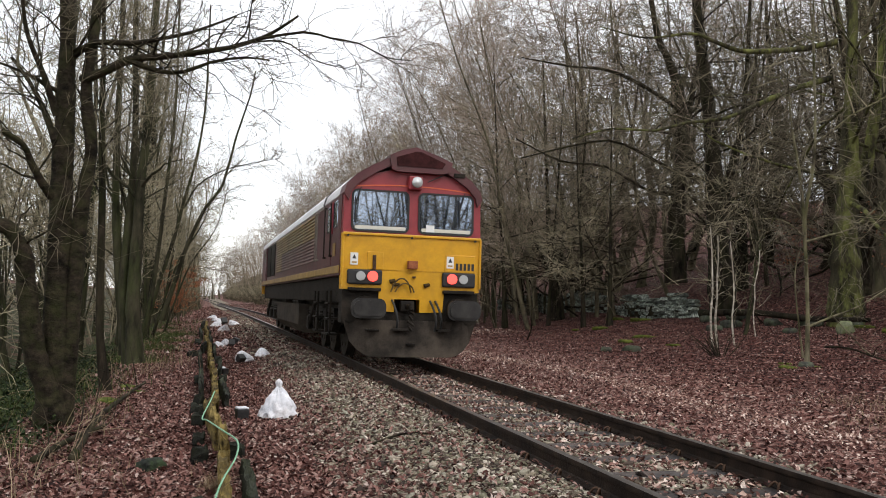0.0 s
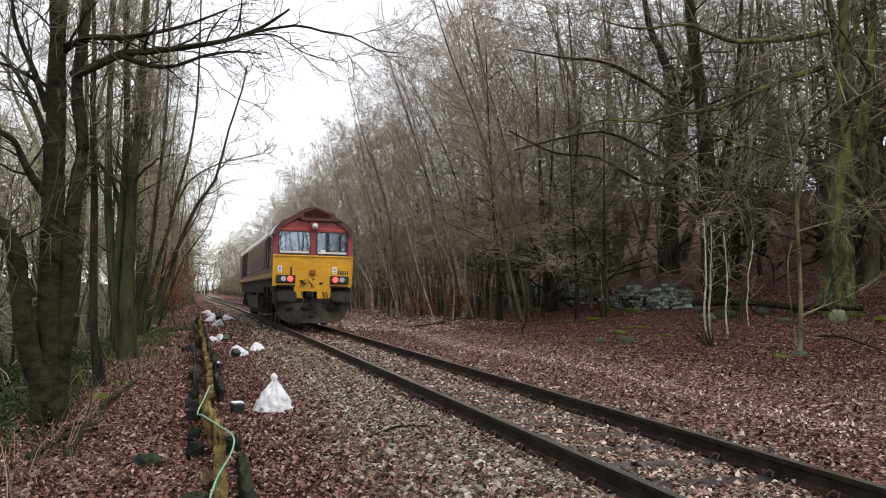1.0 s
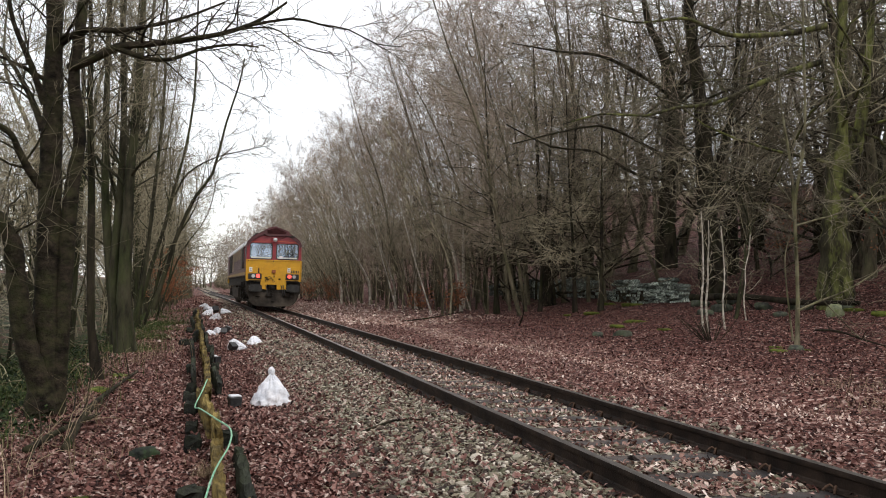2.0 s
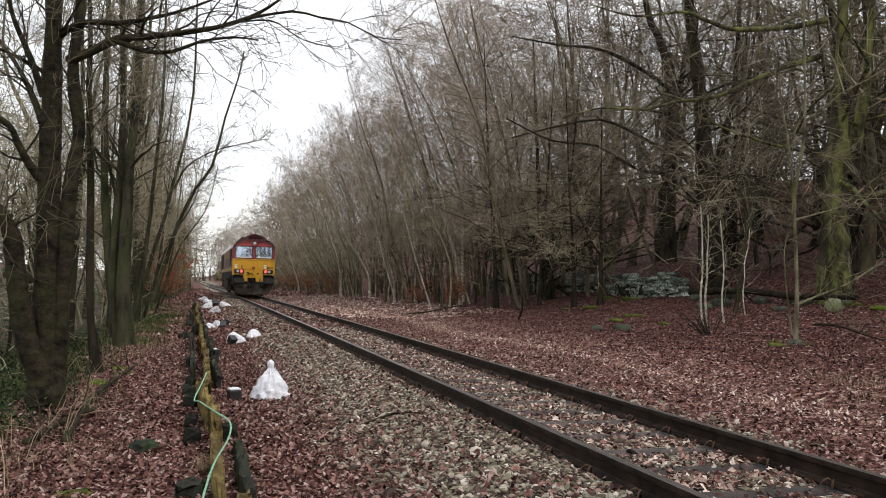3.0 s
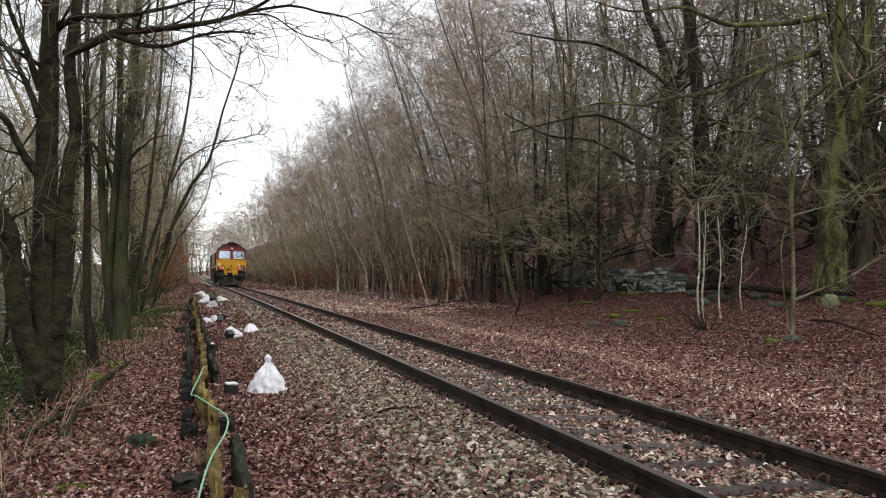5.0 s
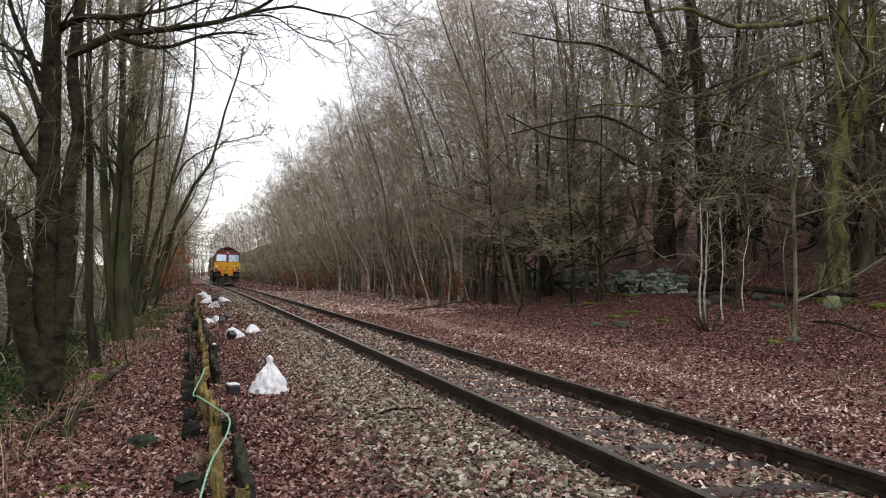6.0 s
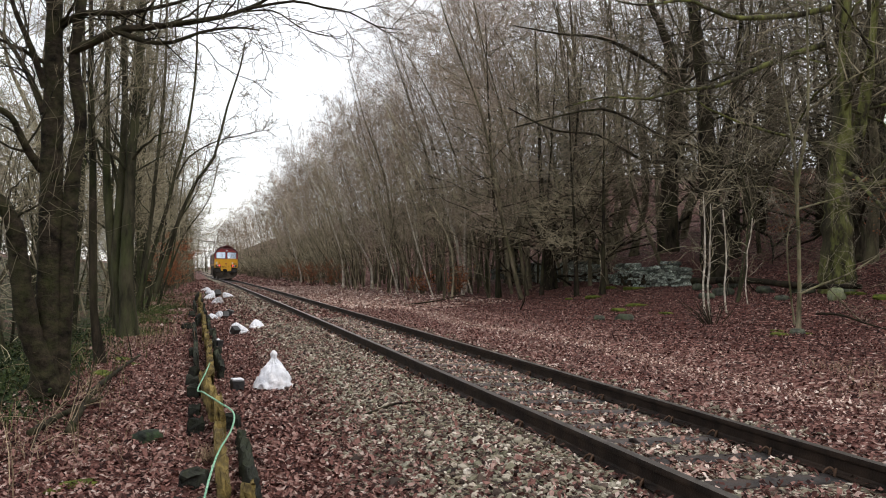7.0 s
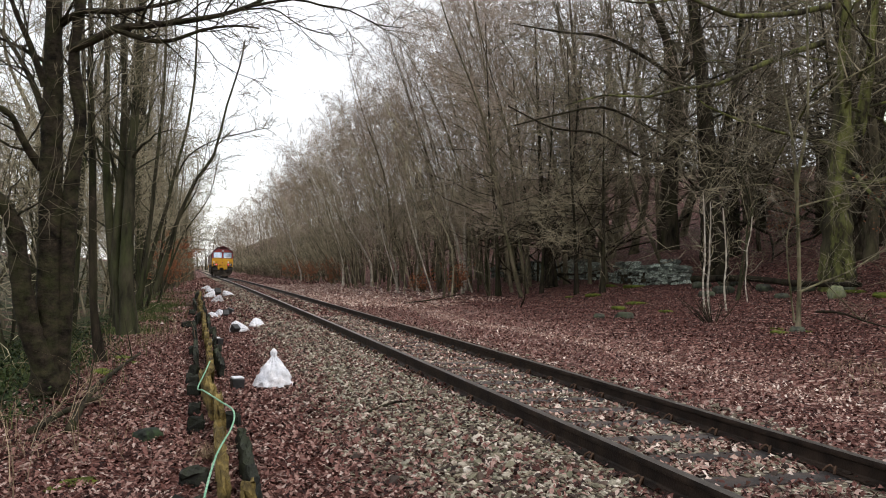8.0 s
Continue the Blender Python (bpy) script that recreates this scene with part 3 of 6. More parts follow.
    part("headstock", bm, M_UNDER, loco, "grimy black headstock")
    bm = bmesh.new()
    soft_box(bm, -0.2, 0.06, -0.03, 0.12, 0.94, 1.14, 0.02)
    rod(bm, (-0.07, 0.05, 1.04), (-0.07, -0.32, 1.04), 0.05, 10)
    rod(bm, (-0.07, -0.32, 1.1), (-0.07, -0.36, 0.98), 0.045, 10)
    for i in range(4):
        rod(bm, (-0.13 + 0.03 * (i % 2), -0.3, 0.98 - 0.1 * i), (-0.01 - 0.03 * (i % 2), -0.3, 0.9 - 0.1 * i), 0.022, 8)
    part("coupling", bm, M_UNDER, loco, "oily screw coupling and hook")
    for s in (-1, 1):
        bm = bmesh.new()
        rod(bm, (s * 0.88, 0.05, 1.0), (s * 0.88, -0.35, 1.0), 0.16, 18, 0.12)
        shank = part("buffer", bm, M_UNDER, loco, "black oval buffer")
        bm = bmesh.new()
        poly = rounded(s * 0.88 - 0.31, s * 0.88 + 0.31, 0.82, 1.17, 0.13, 5)
        prism(bm, poly, -0.5, -0.44)
        inner = rounded(s * 0.88 - 0.27, s * 0.88 + 0.27, 0.86, 1.13, 0.11, 5)
        prism(bm, inner, -0.53, -0.5)
        part("buffer_head", bm, M_BUFFER, shank)
        bm = bmesh.new()
        rod(bm, (s * 0.88, 0.05, 1.0), (s * 0.88, -0.14, 1.0), 0.21, 20)
        part("buffer_base", bm, M_UNDER, shank)
        for k in range(2 if s > 0 else 1):
            x = s * (0.36 + 0.1 * k)
            pts = [Vector((x + 0.06 * math.sin(t * 2.2), 0.0 - 0.28 * math.sin(math.pi * min(1, t * 1.1)), 1.15 - 0.75 * t)) for t in [i / 8 for i in range(9)]]
            pipe("brake_hose", pts, 0.021, M_RUBBER, loco, "hanging rubber brake hose")
    # plough: a plate that bows forward in the middle
    bm = bmesh.new()
    outline = [(-1.25, 0.76), (-1.2, 0.5), (-1.05, 0.28), (-0.82, 0.13), (0.82, 0.13), (1.05, 0.28), (1.2, 0.5), (1.25, 0.76)]
    xs = np.linspace(-1.25, 1.25, 21)
    low = np.interp(xs, [p[0] for p in outline], [p[1] for p in outline])
    rows = []
    for x, zl in zip(xs, low):
        yb = -0.22 + 0.3 * (abs(x) / 1.25) ** 2
        rows.append([bm.verts.new((x, yb + dy, z)) for dy, z in ((-0.06, zl), (0.05, 0.78), (0.09, 0.78), (-0.02, zl))])
    for a, b in zip(rows, rows[1:]):
        for i in range(4):
            j = (i + 1) % 4
            bm.faces.new((a[i], b[i], b[j], a[j]))
    bm.faces.new(rows[0]), bm.faces.new(rows[-1][::-1])
    pl = part("plough", bm, M_PLOUGH, loco, "dusty black snowplough plate")
    for x, z, w in ((-0.25, 0.62, 0.3), (0.55, 0.62, 0.2), (-0.05, 0.36, 0.16), (-0.75, 0.6, 0.22)):
        bm = bmesh.new()
        soft_box(bm, x - w / 2, x + w / 2, -0.3, -0.1, z - 0.02, z + 0.02, 0.008)
        part("plough_bracket", bm, M_UNDER, pl)


def louvre_run(loco, y0, y1, z0, z1, side, rows, material):
    bm = bmesh.new()
    x = side * 1.28
    h = (z1 - z0) / rows
    for i in range(rows):
        z = z0 + i * h
        x1 = side * 1.325
        v = [bm.verts.new(p) for p in ((x1, y0, z), (x1, y1, z), (x, y1, z + h * 0.92), (x, y0, z + h * 0.92), (x, y0, z), (x, y1, z))]
        bm.faces.new(v[:4]), bm.faces.new((v[0], v[4], v[5], v[1]))
    return part("louvre_panel", bm, material, loco, "louvred grille panel in grimy paint")


def build_locomotive():
    loco = new("locomotive")
    tagged(loco, "dirty maroon and yellow diesel locomotive rolling away on the track", "locomotive")
    cab_end(loco)
    # cab and body shells
    for y0, y1, name in ((0.22, 2.5, "cab_shell"), (18.95, 21.25, "far_cab_shell")):
        bm = bmesh.new()
        prism(bm, [(-1.318, 1.58), (1.318, 1.58)] + [(x * 0.998, z - 0.012) for x, z in ROOF_LINE[::-1]], y0, y1)
        part(name, bm, M_MAROON, loco)
    bm = bmesh.new()
    prism(bm, [(-1.28, 1.58), (1.28, 1.58), (1.28, 3.1), (1.2, 3.3), (0.8, 3.56), (0.0, 3.75), (-0.8, 3.56), (-1.2, 3.3), (-1.28, 3.1)], 2.5, 18.95)
    part("body_shell", bm, M_MAROON, loco, "dirty maroon body side")
    # pale roof sheets; the sky's glancing sheen is put into their near-white colour
    for y0, y1 in ((0.56, 2.48), (2.62, 8.0), (8.05, 13.4), (13.45, 18.9), (18.97, 21.2)):
        bm = bmesh.new()
        line = [(x * 1.003, z + 0.004) for x, z in ROOF_LINE]
        prism(bm, line + [(x * 0.97, z - 0.04) for x, z in line[::-1]], y0, y1)
        part("roof_sheet", bm, M_ROOF, loco, "pale grey dusty roof sheet, whitened for sky sheen")
    bm = bmesh.new()
    prism(bm, [(x * 1.012, z + 0.012) for x, z in ROOF_LINE] + [(x * 0.97, z - 0.05) for x, z in ROOF_LINE[::-1]], 2.48, 2.62)
    part("roof_joint", bm, M_UNDER, loco)
    for y in (5.2, 10.4, 15.6):
        bm = bmesh.new()
        soft_box(bm, -0.55, 0.55, y, y + 2.2, 3.8, 3.97, 0.04)
        part("roof_hatch", bm, M_UNDER, loco)
    for s in (-1, 1):
        # gold line along the solebar
        bm = bmesh.new()
        soft_box(bm, min(s * 1.27, s * 1.335), max(s * 1.27, s * 1.335), 0.25, 21.1, 1.62, 1.76, 0.01)
        part("gold_line", bm, M_GOLD, loco, "gold painted line along the side")
        for y in np.arange(3.9, 14.6, 2.15):
            louvre_run(loco, y, y + 2.05, 2.52, 3.06, s, 7, M_LOUVRE)
            louvre_run(loco, y, y + 2.05, 1.98, 2.52, s, 7, M_MAROON_LOUVRE if y < 11 else M_LOUVRE)
        for y in (15.2, 17.0):
            bm = bmesh.new()
            soft_box(bm, min(s * 1.26, s * 1.31), max(s * 1.26, s * 1.31), y, y + 1.55, 1.9, 3.05, 0.015)
            part("side_door", bm, M_UNDER, loco)
        # cab door, side window, handrails and steps
        for y in (1.35, 19.2):
            bm = bmesh.new()
            soft_box(bm, min(s * 1.3, s * 1.33), max(s * 1.3, s * 1.33), y, y + 0.62, 1.78, 3.05, 0.012)
            door = part("cab_door", bm, M_MAROON, loco)
            bm = bmesh.new()
            soft_box(bm, min(s * 1.32, s * 1.338), max(s * 1.32, s * 1.338), y + 0.1, y + 0.52, 2.45, 2.95, 0.006)
            part("door_window", bm, M_GLASS, door)
        bm = bmesh.new()
        soft_box(bm, min(s * 1.31, s * 1.33), max(s * 1.31, s * 1.33), 0.62, 1.2, 2.5, 3.0, 0.01)
        part("cab_side_window", bm, M_GLASS, loco)
        bm = bmesh.new()
        soft_box(bm, min(s * 1.315, s * 1.345), max(s * 1.315, s * 1.345), 1.2, 1.32, 2.4, 3.02, 0.006)
        part("window_post", bm, M_RED, loco, "red post beside the side window")
        for y in (1.25, 2.1, 3.3, 3.6):
            bm = bmesh.new()
            rod(bm, (s * 1.36, y, 1.95), (s * 1.36, y, 3.0), 0.014, 8)
            rod(bm, (s * 1.31, y, 1.97), (s * 1.38, y, 1.97), 0.018, 6)
            rod(bm, (s * 1.31, y, 2.98), (s * 1.38, y, 2.98), 0.018, 6)
            part("handrail", bm, M_PALE_RAIL if y > 3 else M_UNDER, loco)
        bm = bmesh.new()
        soft_box(bm, min(s * 1.325, s * 1.335), max(s * 1.325, s * 1.335), 0.75, 1.05, 1.95, 2.2, 0.004)
        part("crest", bm, M_GOLD, loco, "small gold crest")
        # underframe
        bm = bmesh.new()
        soft_box(bm, min(s * 1.0, s * 1.2), max(s * 1.0, s * 1.2), 0.32, 21.0, 1.08, 1.578, 0.02)
        part("solebar", bm, M_UNDER, loco)
        for y in (3.45, 1.6):
            bm = bmesh.new()
            for z in (0.45, 0.75, 1.05):
                soft_box(bm, min(s * 1.12, s * 1.34), max(s * 1.12, s * 1.34), y - 0.25, y + 0.25, z - 0.02, z + 0.02, 0.006)
            for dy in (-0.25, 0.25):
                box(bm, min(s * 1.27, s * 1.31), max(s * 1.27, s * 1.31), y + dy - 0.02, y + dy + 0.02, 0.43, 1.3)
            part("steps", bm, M_UNDER, loco)
        for y in (8.2, 9.0, 11.8):
            bm = bmesh.new()
            rod(bm, (s * 1.05, y, 1.05), (s * 1.05, y + 0.7, 1.05), 0.13, 12)
            part("air_reservoir", bm, M_UNDER, loco)
        for yb in (1.75, 15.05):
            bm = bmesh.new()
            prism(bm, [(yb, 0.72), (yb + 0.3, 0.5), (yb + 0.9, 0.5), (yb + 1.1, 0.68), (yb + 1.7, 0.68), (yb + 1.9, 0.5), (yb + 2.4, 0.5), (yb + 2.6, 0.68), (yb + 3.2, 0.68), (yb + 3.4, 0.5), (yb + 4.0, 0.5), (yb + 4.3, 0.72), (yb + 4.2, 0.95), (yb + 0.1, 0.95)], s * 0.98, s * 1.14, "x")
            frame_part = part("bogie_frame", bm, M_UNDER, loco, "grimy bogie side frame")
            for k in range(3):
                y = yb + 0.6 + 1.55 * k
                bm = bmesh.new()
                soft_box(bm, min(s * 1.0, s * 1.24), max(s * 1.0, s * 1.24), y - 0.17, y + 0.17, 0.4, 0.72, 0.03)
                part("axle_box", bm, M_UNDER, frame_part)
                bm = bmesh.new()
                for d in (-0.34, 0.34):
                    for q in range(4):
                        rod(bm, (s * 1.1, y + d, 0.62 + q * 0.07), (s * 1.1, y + d, 0.65 + q * 0.07), 0.1, 10)
                part("spring", bm, M_UNDER, frame_part)
            bm = bmesh.new()
            rod(bm, (s * 1.18, yb + 2.7, 1.02), (s * 1.2, yb + 3.5, 0.55), 0.05, 8)
            part("damper", bm, M_UNDER, frame_part)
    bm = bmesh.new()
    prism(bm, [(-1.28, 0.98), (-1.28, 0.45), (-1.1, 0.24), (1.1, 0.24), (1.28, 0.45), (1.28, 0.98)], 7.0, 13.6)
    part("fuel_tank", bm, M_PLOUGH, loco, "dusty black fuel tank")
    bm = bmesh.new()
    soft_box(bm, -0.95, 0.95, 0.4, 21.0, 0.78, 1.24, 0.02)
    part("underframe", bm, M_UNDER, loco)
    # far end
    bm = bmesh.new()
    prism(bm, [(-1.3, 1.25), (1.3, 1.25), (1.3, 3.1), (0.8, 3.6), (-0.8, 3.6), (-1.3, 3.1)], 21.25, 21.35)
    part("far_end_panel", bm, M_YELLOW, loco)
    for ob in loco.children:
        ob.location.z = 0.05
    sets = []
    for yb in (1.75, 15.05):
        for k in range(3):
            bm = bmesh.new()
            rod(bm, (-0.95, 0, 0), (0.95, 0, 0), 0.09, 12)
            for s in (-1, 1):
                rod(bm, (s * 0.69, 0, 0), (s * 0.83, 0, 0), 0.53, 28)
                rod(bm, (s * 0.66, 0, 0), (s * 0.69, 0, 0), 0.56, 28)
                for q in range(6):
                    a = q * math.pi / 3
                    rod(bm, (s * 0.83, 0.34 * math.cos(a), 0.34 * math.sin(a)), (s * 0.845, 0.34 * math.cos(a), 0.34 * math.sin(a)), 0.05, 8)
            ob = part("wheelset", bm, M_STEEL, loco, "turning steel wheelset")
            sets.append((ob, yb + 0.6 + 1.55 * k))
    return loco, sets


LOCO, WHEELSETS = build_locomotive()
# seconds and metres along the track of the locomotive's near end
RUN = ((0.0, 15.2), (0.5, 21.75), (1.0, 28.3), (1.5, 34.9), (2.2, 44.3), (3.0, 55.0), (3.5, 61.4), (4.0, 67.5), (4.5, 73.5), (5.2, 82.0), (6.0, 91.5), (6.5, 97.3), (7.0, 102.9), (7.5, 108.3), (8.0, 113.6))


def run_at(t):
    return float(np.interp(t, [r[0] for r in RUN], [r[1] for r in RUN]))


def motions():
    rows = []
    for t, y in RUN:
        mid = y + 10
        yaw = math.degrees(math.atan(9.6e-5 * mid))
        rows.append((t, pose(float(track_x(y)) + 0.05, y, float(track_z(y)), math.degrees(-5.8e-5 * min(mid, 130)), 0, yaw)))
    walk(LOCO, rows)
    for ob, y in WHEELSETS:
        turn = [(i / 30, pose(0, y, 0.56, -math.degrees((run_at(i / 30) - 15.2) / 0.56))) for i in range(0, 241, 2)]
        walk(ob, turn)

# ======== trees: tapered stems, limbs, branches and twigs ========


def bent(rng, start, way, length, steps, wobble, rise):
    """Points of a limb that wanders and turns up (rise > 0) or droops (rise < 0)."""
    p, d = np.array(start, float), np.array(way, float)
    d /= np.linalg.norm(d)
    out = [p.copy()]
    for _ in range(steps):
        d = d + rng.normal(0, wobble, 3) + np.array((0, 0, rise))
        d /= np.linalg.norm(d)
        p = p + d * (length / steps)
        out.append(p.copy())
    return np.array(out)


def along(P, f):
    x = f * (len(P) - 1)
    i = min(int(x), len(P) - 2)
    return P[i] + (x - i) * (P[i + 1] - P[i]), P[i + 1] - P[i]


def off(rng, axis, degrees, heading=None):
    """A way that leaves an axis at an angle."""
    axis = axis / np.linalg.norm(axis)
    r = rng.normal(0, 1, 3) if heading is None else np.asarray(heading, float)
    r = r - axis * np.dot(r, axis)
    r /= np.linalg.norm(r) + 1e-9
    a = radians(degrees)
    return axis * math.cos(a) + r * math.sin(a)


def dress(rng, limbs, twigs, P, r0, spec):
    """Sets limbs, branches and twigs along a stem P. spec: first, count, reach, angle, rise, subs, sub_reach, ends, end_reach, thick, side."""
    n = spec["count"]
    for i in range(n):
        f = spec["first"] + (0.99 - spec["first"]) * (i + rng.uniform(0, 0.8)) / n
        q, d = along(P, min(f, 0.985))
        shape = spec.get("shape", "cone")
        k = (1.15 - f) if shape == "cone" else (0.35 + 1.3 * f * (1.15 - f) * 2)
        ln = spec["reach"] * k * rng.uniform(0.65, 1.2)
        heading = None
        if spec.get("side") is not None and rng.random() < 0.6:
            heading = np.array(spec["side"]) + rng.normal(0, 0.5, 3)
        L = bent(rng, q, off(rng, d, spec["angle"] + rng.normal(0, 9), heading), ln, spec.get("limb_steps", 6), spec.get("wander", 0.14), spec["rise"])
        rb = max(0.006, r0 * (1.05 - f) * spec.get("limb", 0.42) * rng.uniform(0.7, 1.1))
        limbs.tube(L, np.linspace(rb, max(0.004, rb * 0.15), len(L)), 5 if rb > 0.03 else 3)
        for j in range(spec["subs"]):
            g = 0.2 + 0.8 * (j + rng.uniform(0, 0.9)) / spec["subs"]
            q2, d2 = along(L, min(g, 0.99))
            l2 = spec["sub_reach"] * (1.25 - 0.6 * g) * rng.uniform(0.5, 1.2) * min(1.0, 0.4 + ln / spec["reach"])
            S = bent(rng, q2, off(rng, d2, rng.uniform(25, 60)), l2, spec.get("bends", 3), 0.17, spec["rise"] * 0.7)
            rs = spec["thick"] * 1.6
            twigs.spike(S, rs)
            for e in range(spec["ends"]):
                q3, d3 = along(S, min(0.98, rng.uniform(0.15, 1.0)))
                T = bent(rng, q3, off(rng, d3, rng.uniform(20, 60)), spec["end_reach"] * rng.uniform(0.5, 1.3), spec.get("end_bends", 1), 0.2, spec.get("tip", 0.0))
                twigs.spike(T, spec["thick"])


def stem_line(points, n=14):
    """A smooth line through a few points (Catmull-Rom)."""
    P = [np.array(p, float) for p in points]
    P = [2 * P[0] - P[1]] + P + [2 * P[-1] - P[-2]]
    out = []
    for i in range(1, len(P) - 2):
        m = max(2, n // (len(P) - 3))
        for t in np.linspace(0, 1, m, endpoint=False):
            a, b, c, d = P[i - 1], P[i], P[i + 1], P[i + 2]
            out.append(0.5 * (2 * b + (c - a) * t + (2 * a - 5 * b + 4 * c - d) * t * t + (3 * b - a - 3 * c + d) * t ** 3))
    out.append(P[-2])
    return np.array(out)


def tree(name, label, seed, stems, spec, bark_material, twig_material, category="tree", group=""):
    """stems: (points, foot radius, tip radius, spec or None)."""
    rng = np.random.default_rng(seed)
    thing = new(name)
    tagged(thing, label, category, group)
    limbs, twigs = Wood(), Wood()
    for points, r0, r1, own in stems:
        P = stem_line(points, 64 if r0 > 0.14 else 36 if r0 > 0.1 else 14)
        f = np.linspace(0, 1, len(P))
        R = r0 + (r1 - r0) * f ** 0.8
        if P[0][2] < 0.6:
            R[: 1 + len(R) // 12] *= np.linspace(1.3, 1.06, 1 + len(R) // 12)
        R = R * (1 + rng.normal(0, 0.05 if r0 > 0.2 else 0.035, len(R)))
        limbs.tube(P, R, 12 if r0 > 0.09 else 6, 0.07 if r0 > 0.09 else 0.0, seed)
        s = spec if own is None else {**spec, **own}
        if s["count"]:
            dress(rng, limbs, twigs, P, r0, s)
    limbs.mesh("trunk", bark_material, thing)
    twigs.mesh("crown", twig_material, thing, "bare winter twigs")
    return thing


BIRCH = dict(first=0.17, count=35, reach=2.7, wander=0.16, angle=48, rise=0.02, subs=7, sub_reach=1.2, ends=4, end_reach=0.85, thick=0.0066, limb=0.4, limb_steps=4, tip=-0.06, bends=2, shape="round")
SPRAY = dict(BIRCH, count=26, subs=6, ends=3, thick=0.0095, sub_reach=1.5, end_reach=1.0, reach=3.2, angle=52)
SCRUB = dict(first=0.15, count=9, reach=1.9, angle=46, wander=0.2, limb_steps=4, rise=0.03, subs=5, sub_reach=1.0, ends=1, end_reach=0.7, thick=0.0065, limb=0.5, bends=2)
BEECH = dict(first=0.13, count=20, reach=7.0, angle=80, rise=0.02, subs=11, sub_reach=2.1, ends=7, end_reach=0.9, thick=0.0085, limb=0.22, tip=-0.02, shape="round", wander=0.24, bends=2)
POLE = dict(first=0.3, count=22, reach=2.8, angle=45, rise=0.06, subs=6, sub_reach=1.1, ends=4, end_reach=0.6, thick=0.0055, limb=0.42, bends=2)
FAR = dict(first=0.3, count=20, reach=5.0, angle=74, wander=0.26, limb_steps=4, rise=0.03, subs=5, sub_reach=2.1, ends=1, end_reach=1.3, thick=0.015, limb=0.34, bends=2, shape="round")
UNDER = dict(first=0.32, count=13, reach=3.4, angle=74, wander=0.22, limb_steps=6, rise=0.0, subs=5, sub_reach=1.5, ends=2, end_reach=0.7, thick=0.0055, limb=0.4, bends=3, end_bends=2, shape="round")


def lean_points(rng, h, lean, bow, crook=0.12):
    a = rng.uniform(0, 6.28)
    out = []
    for f in (0, 0.25, 0.5, 0.75, 1.0):
        out.append((lean * h * f ** 1.7 + bow * math.sin(f * 3.0) * math.cos(a) + rng.normal(0, crook) * (f > 0), bow * math.sin(f * 3.0) * math.sin(a) + rng.normal(0, crook) * (f > 0), h * f - 0.15 * (f == 0)))
    return out


def near_trees(make, spots, seed, lean=0.0, tall=1.0):
    """Spreads copies of a few models over spots of (x, y)."""
    rng = np.random.default_rng(seed)
    used = set()
    for x, y in spots:
        k = int(rng.integers(len(make)))
        s = float(rng.uniform(0.93, 1.08)) * (tall if 20 < y < 56 else 1.0)
        m = pose(x, y, float(ground_z(x, y)) - 0.05, rng.normal(0, 2.0), rng.normal(lean, 2.5), float(rng.uniform(-28, 28) if lean else rng.uniform(0, 360))) @ Matrix.Scale(s, 4)
        if k in used:
            ob = copy_thing(make[k], m)
        else:
            ob = make[k]
            used.add(k)
            ob.matrix_basis = m
        ob.scale = (s, s, s)
    for k, ob in enumerate(make):
        if k not in used:
            x, y = spots[0]
            ob.matrix_basis = pose(x + 3 + k, y + 4, float(ground_z(x + 3 + k, y + 4)))


def spread(rng, y0, y1, step, x_of, jitter):
    out, y = [], y0
    while y < y1:
        x = x_of(y) + rng.normal(0, jitter)
        out.append((x + float(track_x(y)), y))
        y += step * rng.uniform(0.6, 1.4)
    return out


